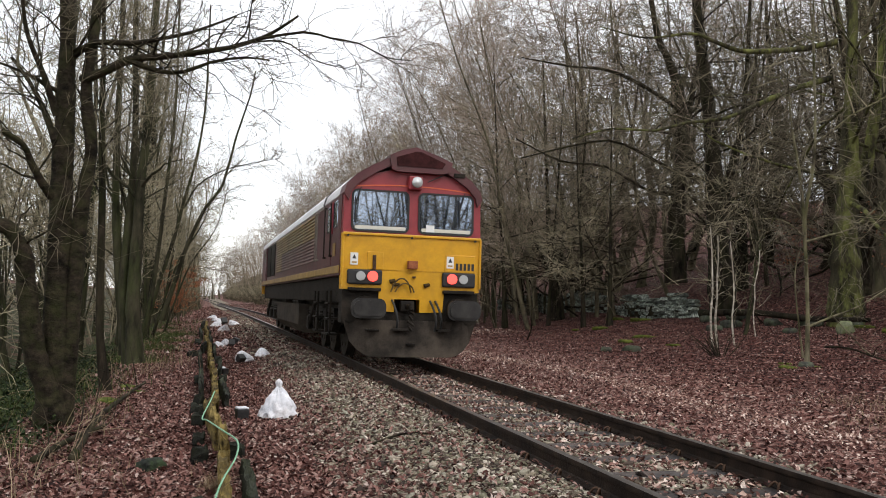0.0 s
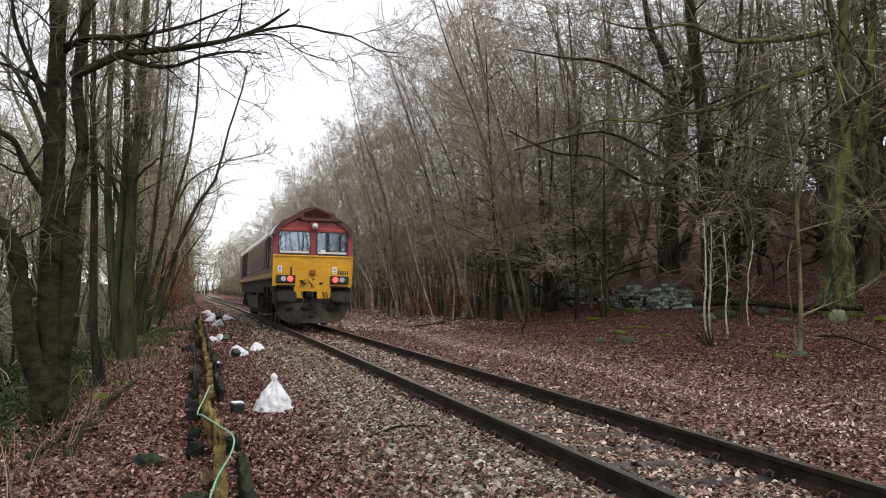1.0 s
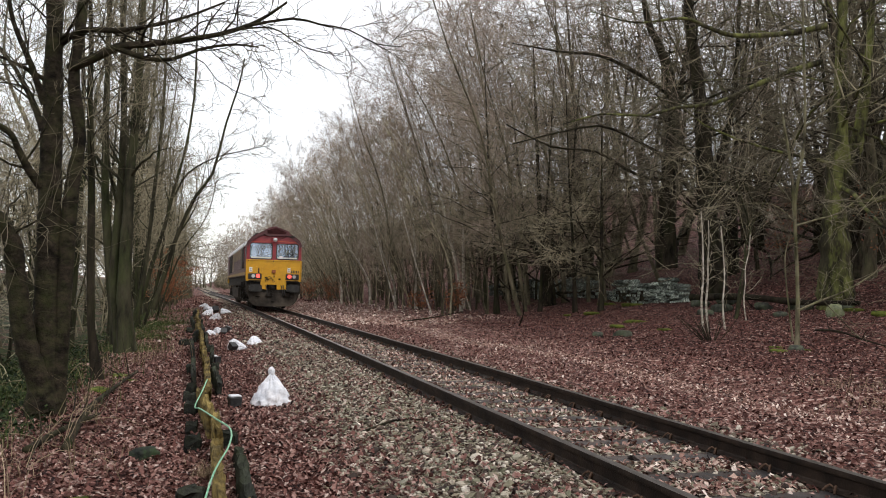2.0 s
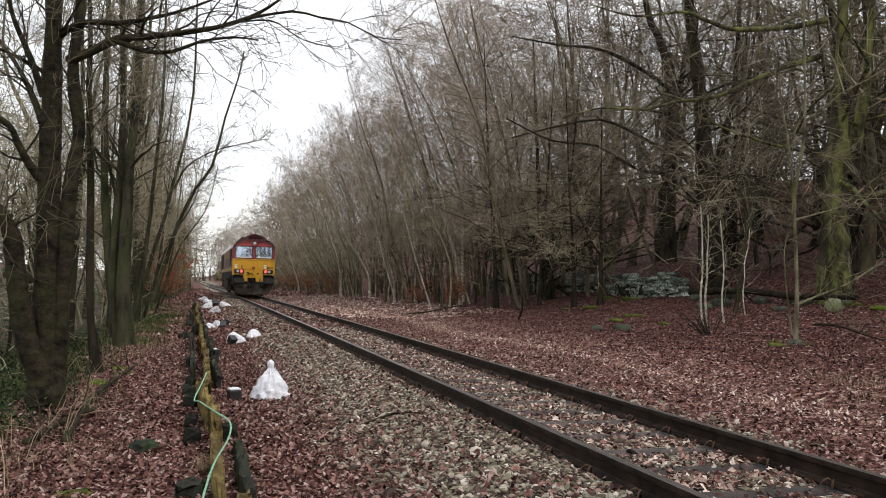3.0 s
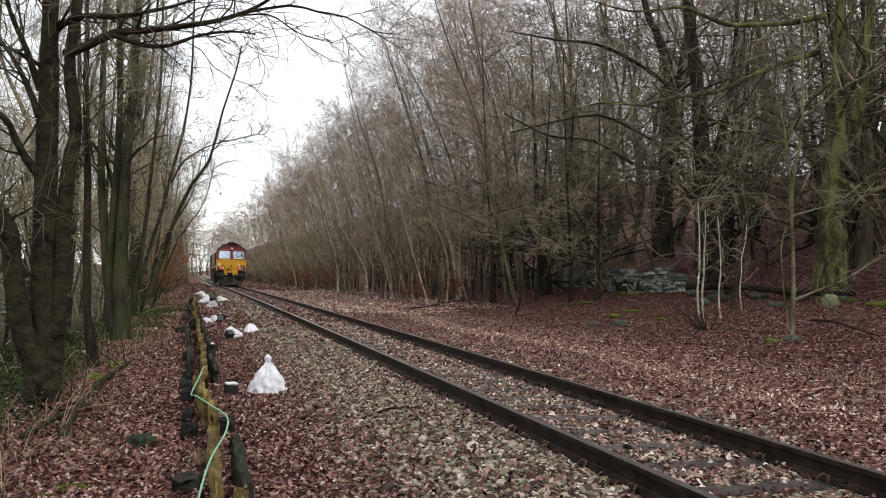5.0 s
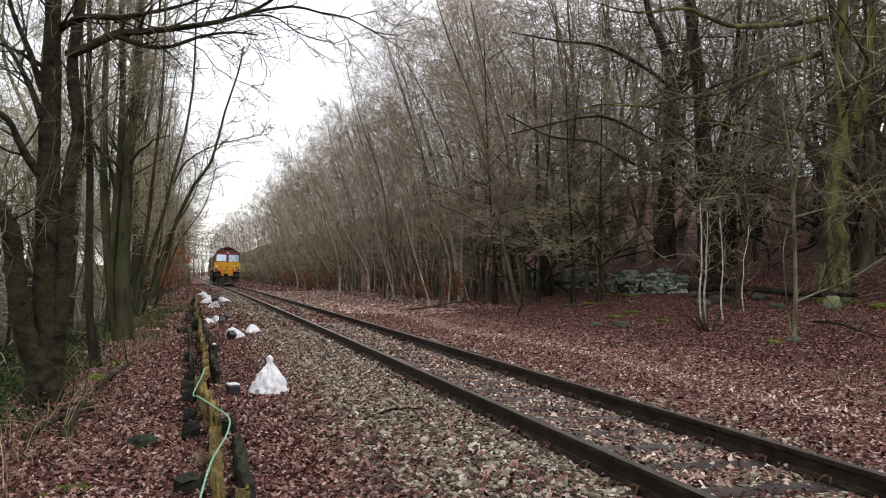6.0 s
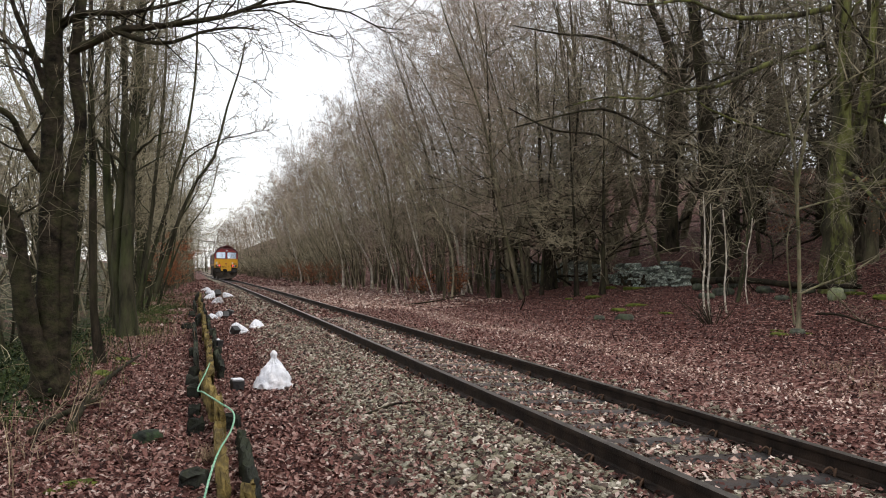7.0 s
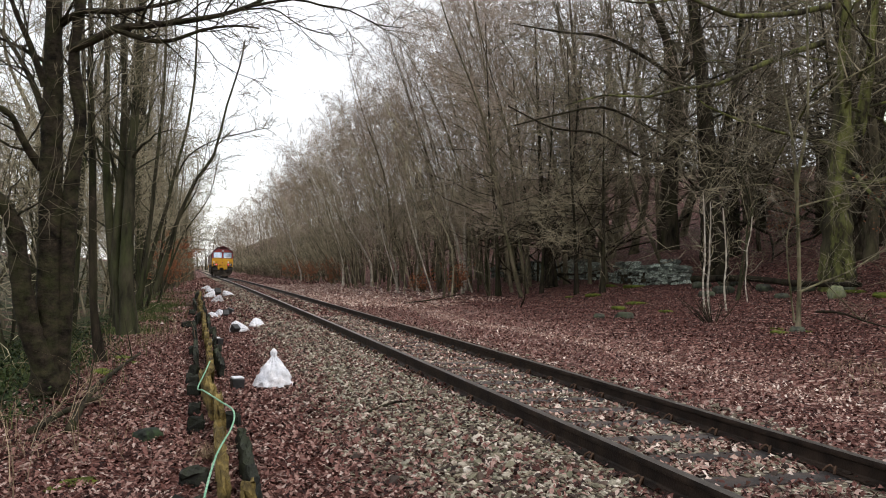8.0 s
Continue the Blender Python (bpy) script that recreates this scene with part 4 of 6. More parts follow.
def woods():
    rng = np.random.default_rng(11)
    birches, poles, scrubs, fars, beeches = [], [], [], [], []
    for i in range(5):
        h = rng.uniform(12.5, 15.5)
        birches.append(tree("birch_tree", "slender bare birch leaning over the leafy verge", 20 + i, [(lean_points(rng, h, -0.16 - 0.03 * i, 0.35), 0.066 + 0.01 * i, 0.01, None)], BIRCH, M_PALE_STEM if i == 0 else M_SCRUB_BARK, M_PURPLE_TWIG, group="birches beside the line"))
    for i in range(4):
        h = rng.uniform(5.5, 9)
        st = [(lean_points(rng, h * rng.uniform(0.7, 1.1), rng.uniform(-0.3, 0.1), 0.3), 0.045, 0.008, None) for _ in range(2)]
        scrubs.append(tree("hazel_bush", "thin bare brown stems crowding the verge", 40 + i, st, SCRUB, M_SCRUB_BARK, M_TWIG, "bush", "scrub beside the line"))
    for i in range(4):
        h = rng.uniform(13, 16)
        st = [(lean_points(rng, h, 0.05, 0.3), 0.13, 0.015, None)]
        if i % 2:
            st.append((lean_points(rng, h * 0.9, 0.12, 0.3), 0.1, 0.012, None))
        poles.append(tree("ash_tree", "tall straight bare tree with green-stained bark", 60 + i, st, POLE, M_GREEN_BARK, M_TWIG, group="trees along the embankment"))
    for i in range(3):
        h = rng.uniform(13, 17)
        fars.append(tree("woodland_tree", "bare brown woodland tree", 80 + i, [(lean_points(rng, h, 0.0, 0.9, 0.5), 0.18, 0.02, None)], FAR, M_SCRUB_BARK, M_TWIG, group="trees of the wood"))
    for i in range(3):
        h = rng.uniform(15, 18)
        zf = rng.uniform(2.2, 4.0)
        st = [([(0, 0, -0.2), (0.06, 0.04, 1.2), (rng.normal(0, 0.12), 0.1, zf), (rng.normal(0, 0.5), rng.normal(0, 0.5), zf + 3), (rng.normal(0, 0.9), rng.normal(0, 0.9), h)], 0.5, 0.04, None)]
        for j in range(3):
            a = 2.1 * j + rng.uniform(0, 1)
            c, e = math.cos(a), math.sin(a)
            st.append(([(0, 0.08, zf - 0.4), (0.7 * c, 0.7 * e, zf + 1.0), (1.3 * c + rng.normal(0, 0.3), 1.3 * e, zf + 3.2), (2.4 * c, 2.4 * e + rng.normal(0, 0.4), h * 0.85)], 0.2 + 0.03 * j, 0.025, dict(count=9, first=0.15, reach=4.5)))
        beeches.append(tree("beech_tree", "large dark beech with long spreading bare branches", 196 + i, st, BEECH, M_DARK_BARK, M_DARK_TWIG, group="beeches of the wood"))
    sprays = [tree("birch_tree", "slender bare birch with reddish twigs", 30 + i, [(lean_points(rng, rng.uniform(13.5, 16), -0.15, 0.5, 0.3), 0.075, 0.012, None)], SPRAY, M_PALE_STEM if i == 0 else M_SCRUB_BARK, M_PURPLE_TWIG, group="birches beside the line") for i in range(3)]
    side = np.random.default_rng(91)
    unders = []
    for i in range(4):
        h = rng.uniform(4.5, 7.5)
        st = [(lean_points(rng, h * rng.uniform(0.7, 1.1), rng.uniform(-0.2, 0.2), 0.3), 0.05, 0.008, None) for _ in range(2)]
        unders.append(tree("hazel_bush", "thin bare understorey bush with wide twigs", 50 + i, st, UNDER, M_GREEN_BARK, M_TWIG, "bush", "bushes under the beeches"))
    spots = spread(rng, 40, 60, 4.5, lambda y: 13.0, 1.0) + spread(rng, 16, 50, 4.5, lambda y: -9.5, 1.2) + spread(rng, 18, 60, 4.5, lambda y: -13.0, 1.2) + spread(rng, 30, 60, 4.0, lambda y: -17.0, 1.5)
    spots += spread(side, 16, 45, 3.2, lambda y: -8.5, 0.8) + [(12.4, 22.6), (14.2, 16.2)]
    near_trees(unders, spots, 6)
    thicket = spread(side, 22, 60, 1.8, lambda y: -7.6, 0.6) + spread(side, 26, 60, 2.6, lambda y: -10.0, 0.9)
    edge_poles = []
    for i in range(4):
        h = rng.uniform(7.5, 11)
        edge_poles.append(tree("birch_sapling", "thin pale leaning stem at the wood's edge", 70 + i, [(lean_points(rng, h, -0.28 - 0.06 * i, 0.4, 0.2), 0.034 + 0.006 * i, 0.008, None)], dict(SCRUB, first=0.35, count=10, reach=1.3, ends=2), M_BIRCH_BARK if i == 1 else M_PALE_STEM, M_TWIG, group="saplings at the wood's edge"))
    near_trees(edge_poles, spread(rng, 36, 110, 2.0, lambda y: 8.2, 1.0) + spread(rng, 40, 70, 3.0, lambda y: 11.5, 1.5) + thicket, 12, -2)
    # the leaning edge of the wood beside the line
    spots = spread(rng, 34, 76, 2.3, lambda y: 10.3 if y < 56 else 10.8, 0.6) + spread(rng, 36, 76, 2.8, lambda y: 13.0, 0.9) + spread(rng, 38, 76, 5.0, lambda y: 14.0, 1.0)
    near_trees(birches, spots, 1, -1.5, 1.08)
    spots = spread(rng, 76, 150, 2.4, lambda y: 11.0, 0.6) + spread(rng, 76, 150, 3.2, lambda y: 12.0, 0.9) + spread(rng, 150, 310, 4.5, lambda y: 9.4, 0.8) + spread(rng, 45, 140, 6.0, lambda y: 16.5, 1.5) + spread(rng, 44, 62, 3.2, lambda y: 14.0, 1.2) + spread(rng, 38, 62, 3.6, lambda y: 18.0, 1.5) + spread(rng, 34, 60, 4.5, lambda y: 23.0, 1.5)
    spots += [(14.2, 36.5), (16.0, 39.5), (17.4, 35.0), (13.2, 41.5), (18.5, 32.0)]
    near_trees(sprays, spots, 8, -1.5, 1.2)
    spots = spread(rng, 36, 110, 2.8, lambda y: 8.8, 0.6) + spread(rng, 110, 300, 10, lambda y: 7.0, 0.6) + spread(rng, 48, 130, 4.5, lambda y: 13.5, 1.5) + spread(rng, 90, 200, 7.0, lambda y: 17.0, 1.5) + spread(rng, 40, 300, 5.2, lambda y: -5.5, 0.4) + [(-11 + 1.5 * (i % 8), 285.0 + 8 * (i // 8)) for i in range(24)]
    near_trees(scrubs, spots, 2, -4)
    brush = []
    for i in range(3):
        st = []
        for _ in range(6):
            a, b = rng.normal(0, 0.6), rng.normal(0, 0.7)
            h = rng.uniform(2.2, 5.0)
            st.append(([(0.3 * a, 0.3 * b, -0.1), (a - 0.1 * h, b, 0.5 * h), (1.4 * a - 0.3 * h, 1.5 * b, h)], 0.03, 0.008, None))
        brush.append(tree("thicket_bush", "low bare thicket beside the far line", 180 + i, st, dict(SCRUB, first=0.25, count=4, reach=1.4, subs=2, sub_reach=1.3, ends=0, thick=0.011, limb_steps=2), M_SCRUB_BARK, M_TWIG, "bush", "thickets beside the far line"))
    near_trees(brush, spread(rng, 62, 300, 2.8, lambda y: 8.2, 0.6) + spread(rng, 90, 250, 5.0, lambda y: 11.0, 1.2) + spread(rng, 64, 300, 3.0, lambda y: -4.9 if y < 90 else -3.9, 0.3) + spread(rng, 60, 250, 6.0, lambda y: -7.0, 0.8) + [(-24 + 1.7 * (i % 24), 306.0 + 7 * (i // 24)) for i in range(48)], 13, -3)
    spots = spread(rng, 26, 90, 3.8, lambda y: -6.4, 0.6) + spread(rng, 34, 80, 9, lambda y: -9.5, 1.2)
    near_trees(poles, spots, 3)
    spots = spread(rng, 85, 310, 4.5, lambda y: -6.0, 0.8) + spread(rng, 16, 60, 4, lambda y: 25.0, 2.0) + spread(rng, 14, 60, 4, lambda y: 31.0, 2.0) + spread(rng, 20, 66, 4, lambda y: 38.0, 2.5) + spread(rng, 60, 140, 9, lambda y: 25.0, 2.5) + spread(rng, 140, 270, 12, lambda y: 22.0, 3.0) + spread(rng, 140, 270, 10, lambda y: 14.0, 2.0)
    spots += spread(rng, 16, 70, 7, lambda y: 45.0, 4.0) + spread(rng, 50, 100, 11, lambda y: -15.0, 2.0) + spread(rng, -70, 4, 8, lambda y: 13.0, 2.0) + spread(rng, -60, 3, 6, lambda y: -7.5, 0.8) + spread(rng, -70, -4, 7, lambda y: 8.5, 1.2) + spread(rng, 40, 200, 9, lambda y: -11.0, 1.0) + [(-16 + 2.5 * (i % 12), 300 + 6 * (i // 12) + 4 * (i % 2)) for i in range(0, 36)]
    spots += [(17.2, 15.0), (20.0, 19.0), (24.0, 22.0), (22.0, 27.5), (27.0, 30.0), (19.2, 24.5), (30.0, 33.0), (20.8, 14.0), (24.0, 31.0), (27.5, 34.5), (30.5, 38.0), (25.5, 28.0), (33.0, 42.0), (35.0, 37.0), (20.0, 46.0), (22.5, 50.0), (25.5, 55.0), (18.0, 43.0), (27.0, 59.0), (23.0, 45.0), (29.0, 30.0)]
    near_trees(fars, spots, 4, 0.0, 1.15)
    # copies of the beeches on the bank: place and turn
    for k, (x, y, s) in enumerate(((24.1, 45.9, 1.2), (19.5, 25.5, 0.95), (30.4, 45.7, 1.1), (20.5, 34.5, 1.0), (19.0, 17.0, 1.0), (12.6, 37.5, 0.85), (23.0, 28.0, 1.0), (16.8, 42.0, 1.05), (14.2, 47.0, 0.95), (20.5, 52.0, 1.1), (27.0, 36.0, 1.1), (7.5, -14.0, 1.0), (9.5, -20.0, 1.1), (7.2, -27.0, 1.0), (10.0, -33.0, 1.1), (12.5, -26.0, 1.1), (8.0, -40.0, 1.1))):
        m = pose(x, y, float(ground_z(x, y)) - 0.1, 0, 0, (k * 77) % 360) @ Matrix.Scale(s, 4)
        if k < 3:
            ob = beeches[k]
            ob.matrix_basis = m
        else:
            ob = copy_thing(beeches[k % 3], m)
        ob.scale = (s, s, s)


woods()


def embankment_trees():
    """The stems close to the path on the embankment's edge."""
    fine_tips = dict(bends=4, end_bends=3, thick=0.0034, wander=0.2, ends=4, tip=0.0)
    limb_out = dict(fine_tips, count=11, first=0.15, reach=0.95, angle=45, rise=0.0, subs=4, ends=3, sub_reach=0.55, end_reach=0.38, limb=0.5, shape="round", limb_steps=5)
    side = dict(fine_tips, count=9, first=0.2, reach=1.1, angle=45, rise=0.05, subs=5, sub_reach=0.6, end_reach=0.4, shape="round")
    stems = [
        # the main trunk, its close second stem and the stem that bends away
        ([(-5.22, 10.85, -0.54), (-5.23, 10.85, 0.08), (-5.24, 10.85, 0.74), (-5.26, 10.85, 1.41), (-5.28, 10.85, 2.34), (-5.29, 10.85, 3.07), (-5.30, 10.85, 3.67), (-5.31, 10.85, 4.34), (-5.39, 10.85, 5.35), (-5.53, 10.85, 7.37)], 0.195, 0.07, dict(first=0.55, count=9)),
        ([(-5.12, 10.82, -0.57), (-5.10, 10.82, -0.04), (-5.08, 10.82, 0.62), (-5.07, 10.82, 1.28), (-5.05, 10.82, 2.01), (-5.02, 10.82, 2.41), (-4.97, 10.82, 2.87), (-5.04, 10.82, 3.35), (-5.07, 10.82, 3.72), (-5.02, 10.82, 4.17), (-5.00, 10.82, 4.78), (-4.99, 10.82, 6.77)], 0.115, 0.05, dict(first=0.6, count=8)),
        ([(-5.23, 10.78, -0.30), (-5.30, 10.73, 0.07), (-5.41, 10.68, 0.39), (-5.51, 10.63, 0.88), (-5.57, 10.58, 1.39), (-5.61, 10.53, 1.64), (-5.74, 10.48, 1.87), (-5.99, 10.43, 2.02), (-6.18, 10.38, 2.85)], 0.15, 0.07, dict(first=0.6, count=8, reach=1.6)),
        ([(-5.37, 10.80, 2.29), (-5.49, 10.68, 2.47), (-5.58, 10.55, 2.67), (-5.64, 10.43, 2.82), (-5.84, 10.30, 2.95)], 0.062, 0.03, side),
        ([(-5.37, 10.80, 2.95), (-5.50, 10.90, 3.26), (-5.61, 11.00, 3.47), (-5.76, 11.10, 3.72), (-5.98, 11.20, 4.00)], 0.05, 0.02, side),
        ([(-5.37, 10.80, 3.25), (-5.51, 10.70, 3.68), (-5.62, 10.60, 3.94), (-5.70, 10.50, 4.19), (-5.75, 10.40, 4.60)], 0.045, 0.02, side),
        # the long limbs over the path
        ([(-5.12, 10.80, 3.70), (-4.85, 10.70, 3.82), (-4.56, 10.60, 3.97), (-4.25, 10.50, 4.00), (-3.90, 10.40, 4.05), (-3.43, 10.30, 4.15), (-3.09, 10.20, 4.27), (-2.88, 10.10, 4.38), (-2.67, 10.00, 4.53)], 0.062, 0.014, limb_out),
        ([(-4.58, 10.60, 3.95), (-4.24, 10.50, 3.83), (-3.94, 10.40, 3.83), (-3.64, 10.30, 3.95), (-3.26, 10.20, 4.02), (-2.97, 10.10, 3.99)], 0.036, 0.01, limb_out),
        ([(-5.27, 10.85, 3.96), (-4.99, 10.73, 4.16), (-4.57, 10.61, 4.16), (-4.13, 10.49, 4.25), (-3.78, 10.37, 4.35), (-3.37, 10.25, 4.53)], 0.05, 0.012, limb_out),
        ([(-3.14, 10.10, 4.22), (-2.60, 10.02, 4.35), (-2.28, 9.94, 4.29), (-1.95, 9.86, 4.24), (-1.62, 9.78, 4.08), (-1.33, 9.70, 4.06)], 0.02, 0.005, dict(limb_out, count=6, reach=0.5, ends=2)),
        ([(-3.27, 10.20, 4.20), (-2.83, 10.12, 4.24), (-2.57, 10.05, 4.09), (-2.39, 9.97, 3.99), (-2.00, 9.90, 3.92)], 0.014, 0.004, dict(limb_out, count=5, reach=0.45, ends=2)),
    ]
    tree("sycamore_tree", "thick many-stemmed bare tree on the embankment edge", 5, stems, dict(POLE, **fine_tips), M_SYCAMORE_BARK, M_DARK_TWIG)
    tree("ash_tree", "single slim straight bare stem beside the path", 6, [([(-5.05, 14.74, -0.43), (-5.18, 14.74, 0.41), (-5.23, 14.74, 1.49), (-5.27, 14.74, 2.78), (-5.35, 14.74, 4.15), (-5.36, 14.74, 4.98), (-5.42, 14.74, 6.09), (-5.57, 14.74, 9.24)], 0.085, 0.03, dict(first=0.4, count=16))], POLE, M_DARK_BARK, M_TWIG)
    high = dict(first=0.42, count=16, bends=3, thick=0.005)
    stems = [
        ([(-5.00, 17.60, -0.02), (-5.13, 17.60, 0.91), (-5.26, 17.60, 2.00), (-5.35, 17.60, 3.10), (-5.39, 17.60, 4.75), (-5.40, 17.60, 6.41), (-5.50, 17.60, 9.76)], 0.115, 0.04, high),
        ([(-4.90, 17.50, -0.17), (-5.07, 17.50, 0.92), (-5.10, 17.50, 1.56), (-5.07, 17.50, 2.56), (-5.05, 17.50, 3.33), (-5.06, 17.50, 4.76), (-5.14, 17.50, 6.41), (-5.25, 17.50, 9.75)], 0.125, 0.04, high),
        ([(-4.81, 17.30, -0.15), (-4.90, 17.30, 0.92), (-4.90, 17.30, 1.56), (-4.89, 17.30, 2.55), (-4.88, 17.30, 3.31), (-4.83, 17.30, 4.19), (-4.78, 17.30, 5.29), (-4.76, 17.30, 6.40), (-4.75, 17.30, 9.52)], 0.15, 0.05, high),
    ]
    tree("ash_tree", "clump of three tall bare stems beside the path", 7, stems, POLE, M_GREEN_BARK, M_TWIG)
    slim = dict(POLE, bends=3, end_bends=2, thick=0.0045, wander=0.18, count=16, first=0.3, reach=1.5)
    tree("ash_tree", "slim bare stem leaning toward the path", 8, [([(-4.95, 21.00, 0.28), (-4.82, 21.00, 0.87), (-4.68, 21.00, 2.20), (-4.62, 21.00, 3.13), (-4.51, 21.00, 4.61), (-4.46, 21.00, 5.96), (-4.48, 21.00, 7.57), (-4.50, 21.00, 9.61)], 0.07, 0.02, None)], slim, M_GREEN_BARK, M_TWIG)
    tree("ash_tree", "slim bare stem leaning toward the path", 9, [([(-5.04, 24.00, 0.45), (-4.71, 24.00, 1.74), (-4.42, 24.00, 2.81), (-4.24, 24.00, 3.74), (-3.98, 24.00, 4.84), (-3.81, 24.00, 6.24), (-3.79, 24.00, 7.64), (-3.80, 24.00, 9.21)], 0.065, 0.02, None)], slim, M_GREEN_BARK, M_TWIG)
    tree("ash_tree", "slender arching bare stem leaning over the path", 10, [([(-4.67, 24.00, 0.45), (-4.31, 24.00, 1.75), (-4.09, 24.00, 2.55), (-3.67, 24.00, 3.56), (-3.25, 24.00, 4.20), (-2.94, 24.00, 5.60), (-2.63, 24.00, 6.70), (-2.50, 24.00, 7.47)], 0.07, 0.02, dict(count=12, reach=1.2)), ([(-4.23, 24.00, 3.51), (-3.90, 24.00, 4.16), (-3.21, 24.00, 4.63), (-2.34, 24.00, 4.91), (-1.79, 24.00, 5.06)], 0.03, 0.008, dict(count=9, reach=1.0))], slim, M_GREEN_BARK, M_TWIG)
    for k, (x, y, bow, h) in enumerate(((-5.6, 22.5, 0.5, 10), (-5.6, 27.0, 0.9, 11), (-5.5, 31.0, 1.3, 10), (-5.9, 36.0, 1.2, 11))):
        z = float(ground_z(x, y)) - 0.1
        st = [([(x, y, z), (x + 0.12 * bow, y, z + h * 0.25), (x + 0.5 * bow, y, z + h * 0.55), (x + 0.9 * bow, y, z + h)], 0.085, 0.015, None), ([(x + 0.1, y, z), (x - 0.1, y, z + h * 0.3), (x + 0.1, y, z + h * 0.9)], 0.07, 0.015, None)]
        tree("ash_tree", "thin bare tree leaning over the path", 100 + k, st, {**POLE, "bends": 3, "end_bends": 2, "thick": 0.005, "wander": 0.18, "count": 14, "first": 0.3, "reach": 1.5}, M_GREEN_BARK, M_TWIG)

    for k, (x, y, r) in enumerate(((-5.3, 30.5, 0.06), (-5.1, 34.5, 0.05))):
        z = float(ground_z(x, y)) - 0.1
        q = 0.85 + 0.12 * k
        st = [([(x, y, z), (x + 0.45 * q, y, z + 1.5), (x + 1.0 * q, y, z + 3.0), (x + 1.9 * q, y, z + 4.4), (x + 2.3 * q, y, z + 6.2)], r, 0.012, dict(count=9, first=0.35, reach=1.4)),
              ([(x + 0.5 * q, y, z + 1.7), (x + 0.75 * q, y, z + 3.6), (x + 1.05 * q, y, z + 7.5)], r * 0.7, 0.01, dict(count=9, first=0.3, reach=1.4))]
        tree("ash_tree", "slender arching bare stem leaning over the path", 110 + k, st, {**POLE, "bends": 3, "end_bends": 2, "thick": 0.0045, "wander": 0.2}, M_GREEN_BARK, M_TWIG)


embankment_trees()


def bank_stems():
    """Slim stems in front of the old wall."""
    fine = dict(SCRUB, count=7, first=0.35, reach=0.8, subs=3, sub_reach=0.4, thick=0.004)
    for k, (x, y, h, top, r) in enumerate(((10.0, 20.6, 3.5, -0.14, 0.042), (10.35, 20.9, 3.25, -0.05, 0.045), (10.75, 20.7, 3.0, -0.18, 0.034), (11.8, 21.2, 2.6, 0.1, 0.022))):
        z = float(ground_z(x, y)) - 0.1
        tree("birch_sapling", "thin pale birch sapling on the leafy bank", 120 + k, [([(x, y, z), (x - 0.07, y, z + h * 0.14), (x - 0.1, y, z + h * 0.3), (x - 0.05, y, z + h * 0.45), (x - 0.06, y, z + h * 0.62), (x + top * 0.6, y, z + h * 0.8), (x + top, y, z + h)], r * 0.9, 0.014, None)], fine, M_BIRCH_BARK, M_TWIG)
    wide = dict(SCRUB, first=0.18, count=13, reach=1.7, angle=66, rise=0.0, subs=4, sub_reach=0.75, ends=2, end_reach=0.4, thick=0.0028, limb=0.34, wander=0.26, bends=4, end_bends=3)
    arm = dict(count=9, first=0.2, reach=0.9, subs=4, sub_reach=0.5, angle=45)
    st = [([(9.34, 16.00, 0.11), (9.35, 16.00, 1.28), (9.30, 16.00, 2.29), (9.26, 16.00, 3.31), (9.44, 16.00, 4.22), (9.53, 16.00, 5.12), (9.50, 16.00, 6.41), (9.46, 16.00, 7.70), (9.49, 16.00, 9.00), (9.55, 16.00, 11.11)], 0.05, 0.02, dict(first=0.3, count=20)),
          ([(9.22, 15.95, 2.92), (9.12, 15.95, 4.06), (8.92, 15.95, 5.06), (8.84, 15.95, 5.50), (8.74, 15.95, 6.58)], 0.042, 0.015, None),
          ([(9.15, 15.90, 0.21), (8.99, 15.90, 1.27), (8.93, 15.90, 2.02), (9.04, 15.90, 2.53)], 0.024, 0.008, dict(count=4, reach=0.6)),
          ([(9.50, 16.00, 5.03), (9.97, 15.94, 5.34), (10.38, 15.88, 5.71), (11.03, 15.82, 6.06), (11.65, 15.76, 6.44), (12.77, 15.70, 7.00)], 0.032, 0.008, arm),
          ([(9.30, 16.00, 2.78), (9.85, 15.94, 2.95), (10.42, 15.88, 3.13), (10.98, 15.82, 3.58), (11.56, 15.76, 3.96), (12.63, 15.70, 4.26)], 0.03, 0.008, arm),
          ([(9.33, 16.00, 0.87), (9.87, 15.93, 1.10), (10.57, 15.85, 1.37), (11.28, 15.78, 1.78), (12.33, 15.70, 2.30)], 0.034, 0.008, arm),
          ([(9.26, 16.00, 3.21), (8.75, 15.90, 3.65), (8.08, 15.80, 4.10), (7.30, 15.70, 4.25)], 0.022, 0.006, arm),
          ([(9.26, 16.00, 2.88), (8.59, 15.87, 3.20), (7.62, 15.73, 3.14), (6.56, 15.60, 2.75)], 0.016, 0.005, arm),
          ([(9.84, 15.80, 1.14), (10.32, 15.73, 0.67), (10.81, 15.67, 0.20), (11.06, 15.60, -0.10)], 0.014, 0.005, arm)]
    tree("young_beech_tree", "slim pale-barked young tree with wide bare twigs", 130, st, wide, bark("pale_green_bark", (0.035, 0.03, 0.02), (0.24, 0.21, 0.14), (0.13, 0.14, 0.045), 0.6), M_PALE_TWIG)
